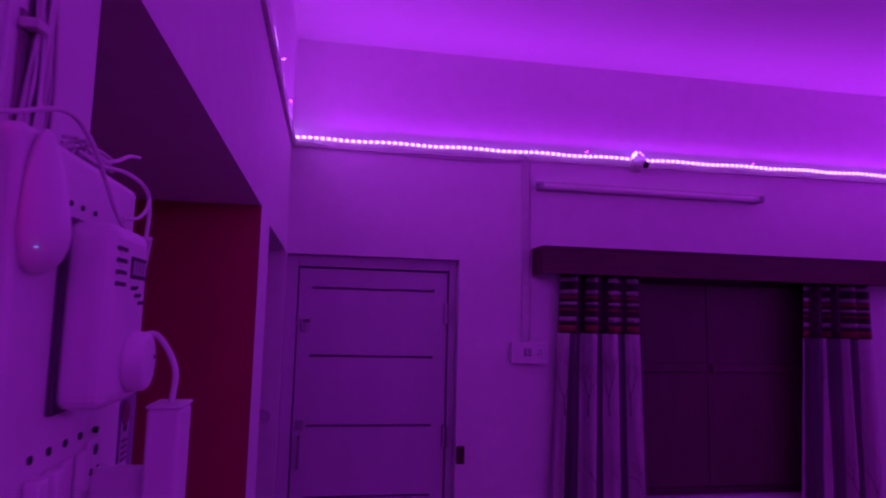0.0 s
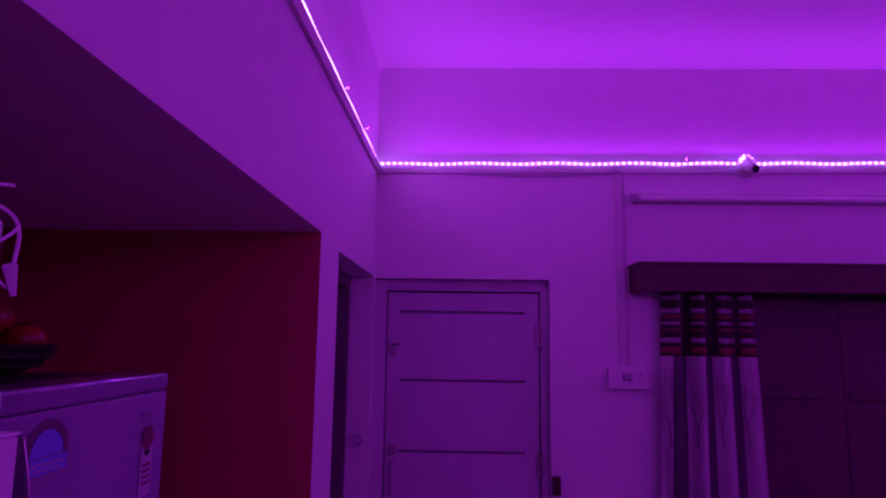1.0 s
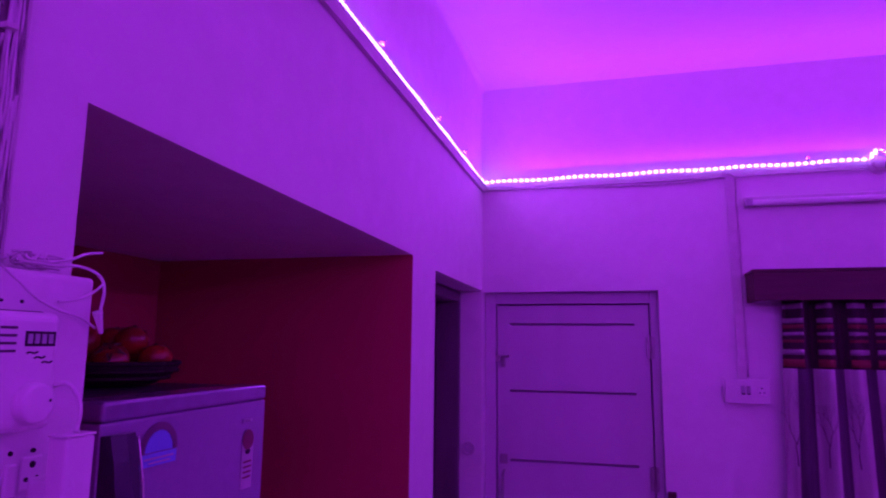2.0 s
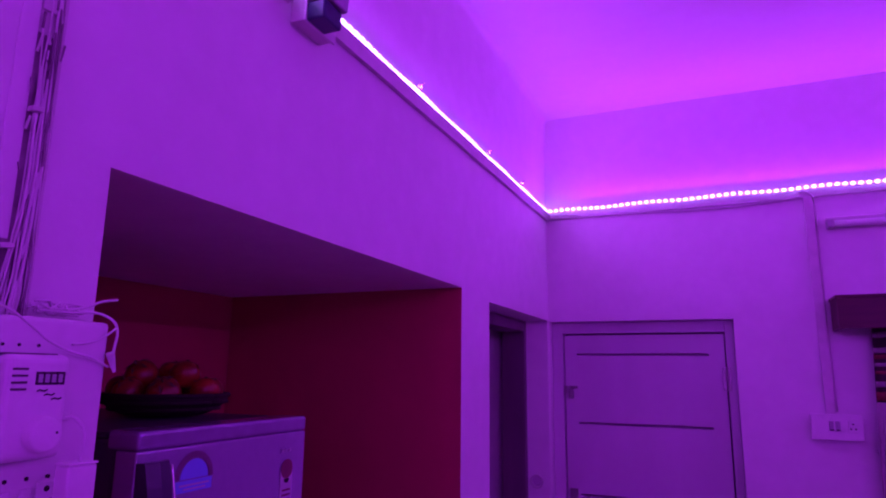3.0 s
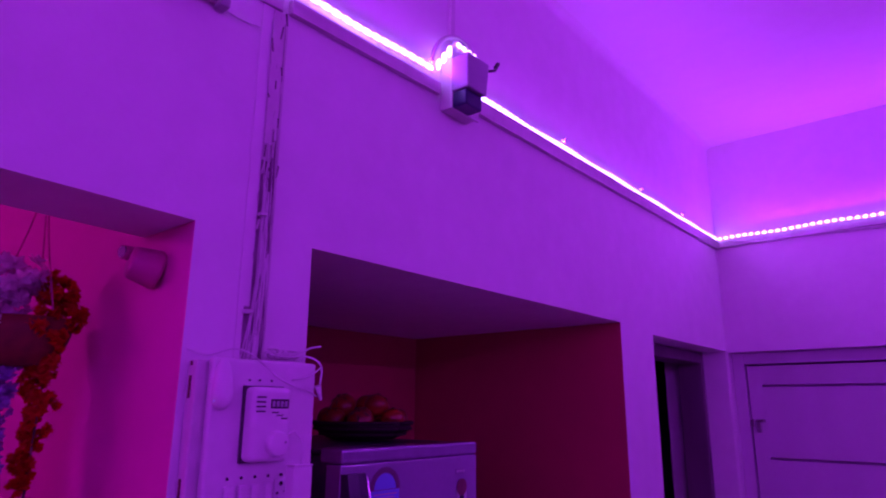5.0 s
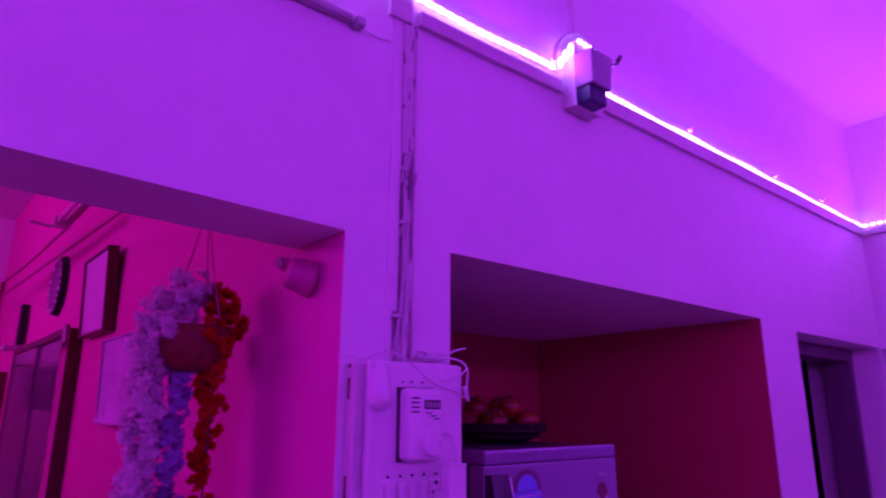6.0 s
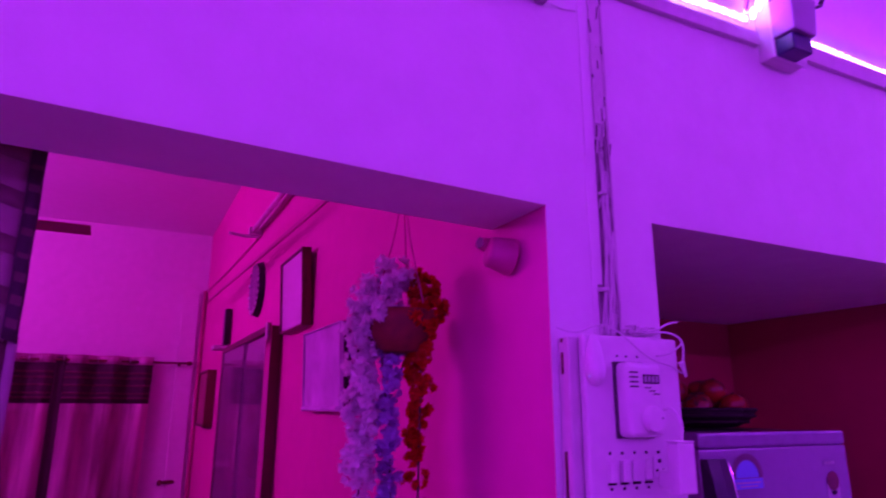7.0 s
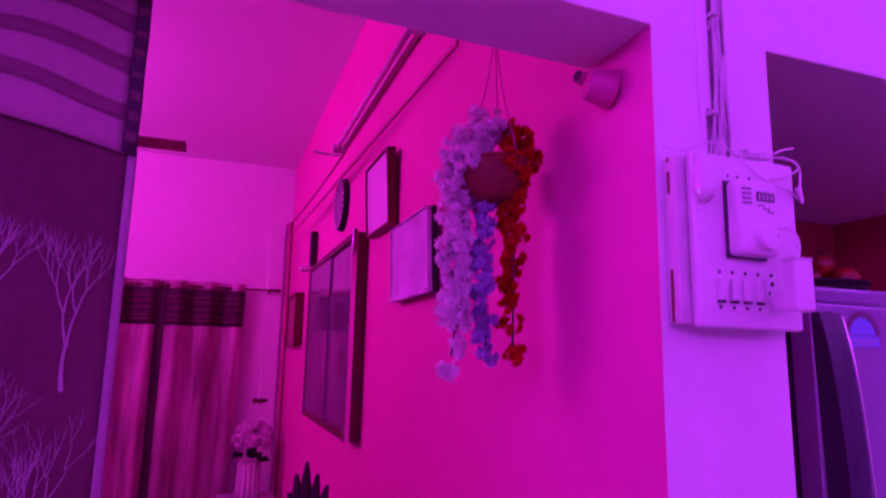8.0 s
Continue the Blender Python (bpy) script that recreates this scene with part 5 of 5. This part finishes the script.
for k in range(14):
    a = 2 * math.pi * k / 14
    part("rib", cyl((X2 + 0.35 + 0.085 * math.cos(a), 0.42 + 0.085 * math.sin(a), 0.44), (X2 + 0.35 + 0.076 * math.cos(a), 0.42 + 0.076 * math.sin(a), 0.69), 0.012, 0.010, 8), PVC, vs, smooth=True)
rng = random.Random(15)
kinds = [flower_mesh("bloom", WHITE_FL, 0.055, 6, 70 + k) for k in range(2)]
for k in range(44):
    ob = new("bloom", kinds[k % 2])
    d = Vector((rng.gauss(0, 1), rng.gauss(0, 1), abs(rng.gauss(0, 0.8)))).normalized()
    ob.matrix_basis = Matrix.LocRotScale(Vector((X2 + 0.35, 0.44, 0.84)) + d * rng.uniform(0.05, 0.15), d.to_track_quat("Z", "Y"), (1, 1, 1))
    ob.parent = vs
    ob.matrix_parent_inverse = vs.matrix_basis.inverted()
for k in range(9):
    a = rng.uniform(0, 6.28)
    c = Vector((X2 + 0.40, 0.40 + rng.uniform(-0.06, 0.08), 0.73))
    tip = c + Vector((0.05 + 0.04 * math.cos(a), 0.12 * math.sin(a), rng.uniform(-0.02, 0.10)))
    bm = bmesh.new()
    w = Vector((-math.sin(a), math.cos(a), 0.4)) * 0.045
    vv = [bm.verts.new(p) for p in (c, c.lerp(tip, 0.5) + w, tip, c.lerp(tip, 0.5) - w)]
    bm.faces.new(vv)
    bmesh.ops.solidify(bm, geom=bm.faces[:], thickness=0.002)
    part("leaf", bm, BLACK, vs)
cb = thing("low_cabinet", (-1.95, 0.50, 0), "low dark wooden cabinet against the pink wall", "cabinet")
part("carcass", box(-2.75, -1.55, 0.33, Y2 - 0.005, 0.05, 0.78, 0.006), FRAMEWOOD, cb)
part("cabinet_top", box(-2.77, -1.53, 0.31, Y2 - 0.004, 0.78, 0.80, 0.004), FRAMEWOOD, cb)
for x in (-2.74, -2.14):
    dd = part("cabinet_door", box(x, x + 0.58, 0.312, 0.328, 0.08, 0.76, 0.004), FRAMEWOOD, cb)
    part("door_knob", ball((x + 0.52 if x < -2.5 else x + 0.06, 0.305, 0.5), 0.014), STEEL, dd)
hb = thing("leaf_ornament", (-2.12, 0.46, 0.80), "dark carved ornament of upright pointed leaves", "ornament")
part("ornament_base", cyl((-2.12, 0.46, 0.80), (-2.12, 0.46, 0.822), 0.08, 0.07, 20), BLACK, hb)
DARKLEAF = mat("dark_carved_wood", (0.03, 0.015, 0.04), 0.35, vary=0.2, grain=30, bump=0.2)
for k, (dx, h) in enumerate(((-0.065, 0.17), (-0.04, 0.24), (0.0, 0.285), (0.045, 0.24), (0.085, 0.20))):
    bm = bmesh.new()
    n = 8
    rows = []
    for i in range(n + 1):
        s = i / n
        w = 0.026 * math.sin(math.pi * min(0.97, 0.25 + 0.74 * s)) ** 0.6
        c = Vector((-2.12 + 0.3 * dx, 0.46 + 0.92 * dx * (0.4 + 0.6 * s), 0.815 + h * s))
        rows.append([bm.verts.new(c + Vector(o)) for o in ((-w * 0.5, 0, 0), (0, -w, 0), (w * 0.5, 0, 0), (0, w, 0))])
    for p, q in zip(rows, rows[1:]):
        for j in range(4):
            bm.faces.new((p[j], p[(j + 1) % 4], q[(j + 1) % 4], q[j]))
    bm.faces.new(rows[0]), bm.faces.new(rows[-1])
    part("carved_leaf", bm, DARKLEAF, hb, smooth=True)

# ---------- curtain in the wide opening ----------
NX, NY1 = -0.505, -0.046
NIGHT = mat("dark_curtain_cloth", (0.14, 0.04, 0.06), 0.9, vary=0.2, grain=50, bump=0.4, stain=4)
NIGHT_PALE = mat("pale_valance_cloth", (0.37, 0.18, 0.23), 0.85, vary=0.08, grain=60, bump=0.3, stain=5)
NIGHT_MID = mat("wavy_stripe_cloth", (0.21, 0.08, 0.11), 0.85, vary=0.1, grain=60, bump=0.3, stain=5)
NIGHT_PRINT = mat("pale_tree_print", (0.42, 0.26, 0.32), 0.85, vary=0.15, grain=60, bump=0)
HEM = mat("pale_hem", (0.36, 0.20, 0.26), 0.85, vary=0.1, grain=40, bump=0.2)


def night(u, v, o):
    """The cloth of the dark curtain: u along the wall, v upwards."""
    y = NY1 - u
    x = NX + 0.012 * math.sin(13 * u + 0.7 * math.sin(2 * v)) * min(1, u * 12) + 0.004 * noise.noise((u * 6, v * 3, 2.0))
    return Vector((x - o, y, v))


nc = thing("dark_curtain", night(0.5, 0.05, 0), "dark curtain printed with pale bare trees, drawn to one side", "curtain")
part("cloth", sheet(night, 0.010, 1.09, 0.05, 1.93, 60, 32), NIGHT, nc, smooth=True)
part("hem", sheet(lambda u, v, o: night(u, v, o) + Vector((0.002, 0, 0)), 0.002, 0.014, 0.05, 1.795, 2, 60, 0.004), HEM, nc, "pale stitched side hem", smooth=True)


def valance(u, v, o):
    s = (v - 1.78) / 0.42
    sag = -0.045 * min(1, u / 0.2) ** 0.8 * (1 - s)
    p = night(u, v - sag, o)
    return p + Vector((0.006 + 0.004 * math.sin(s * 24 + u * 8), 0, 0))


va = part("valance", sheet(valance, 0.018, 1.09, 1.78, 2.20, 60, 24), NIGHT_PALE, nc, "pale heading with soft dark wavy stripes", smooth=True)
for v in (1.85, 1.92, 1.985, 2.05, 2.12):
    part("wavy_stripe", sheet(lambda u, w, o: valance(u, w + 0.008 * math.sin(u * 22 + v * 9), o) + Vector((0.0025, 0, 0)), 0.020, 1.09, v - 0.013, v + 0.013, 60, 1), NIGHT_MID, va, smooth=True)
part("valance_edge", sheet(lambda u, w, o: valance(u, w, o) + Vector((0.005, 0, 0)), 0.002, 0.021, 1.783, 2.20, 2, 14, 0.006), CURTAIN_BAND, nc, "black patterned edge of the heading", smooth=True)
for k, (u, v, h) in enumerate(((0.062, 1.455, 0.19), (0.16, 1.50, 0.19), (0.07, 1.13, 0.24), (0.2, 1.2, 0.24), (0.33, 1.45, 0.25), (0.45, 1.15, 0.25), (0.6, 1.4, 0.25))):
    part("tree_print", printed_tree(lambda a, b, o: night(a, b, 0) + Vector((0.0025, 0, 0)), u, v, h, 50 + k, 6, spread=0.72), NIGHT_PRINT, nc)
rng = random.Random(23)
for k in range(12):
    z = 1.80 + 0.033 * k
    part("edge_check", sheet(lambda u, w, o: valance(u, w, o) + Vector((0.0066, 0, 0)), 0.004, 0.018, z, z + rng.uniform(0.006, 0.014), 1, 1), BAND_STRIPE, nc)
nr = thing("curtain_rod", (NX, -0.5, 2.19), "steel rod holding the dark curtain behind the lintel", "curtain rod")
part("rod", cyl((NX, -1.2, 2.21), (NX, -0.02, 2.21), 0.01, seg=12), STEEL, nr, smooth=True)
for y in (-1.15, -0.04):
    part("bracket", box(NX, XW - WT - 0.001, y - 0.01, y + 0.01, 2.20, 2.215, 0.002), STEEL, nr)
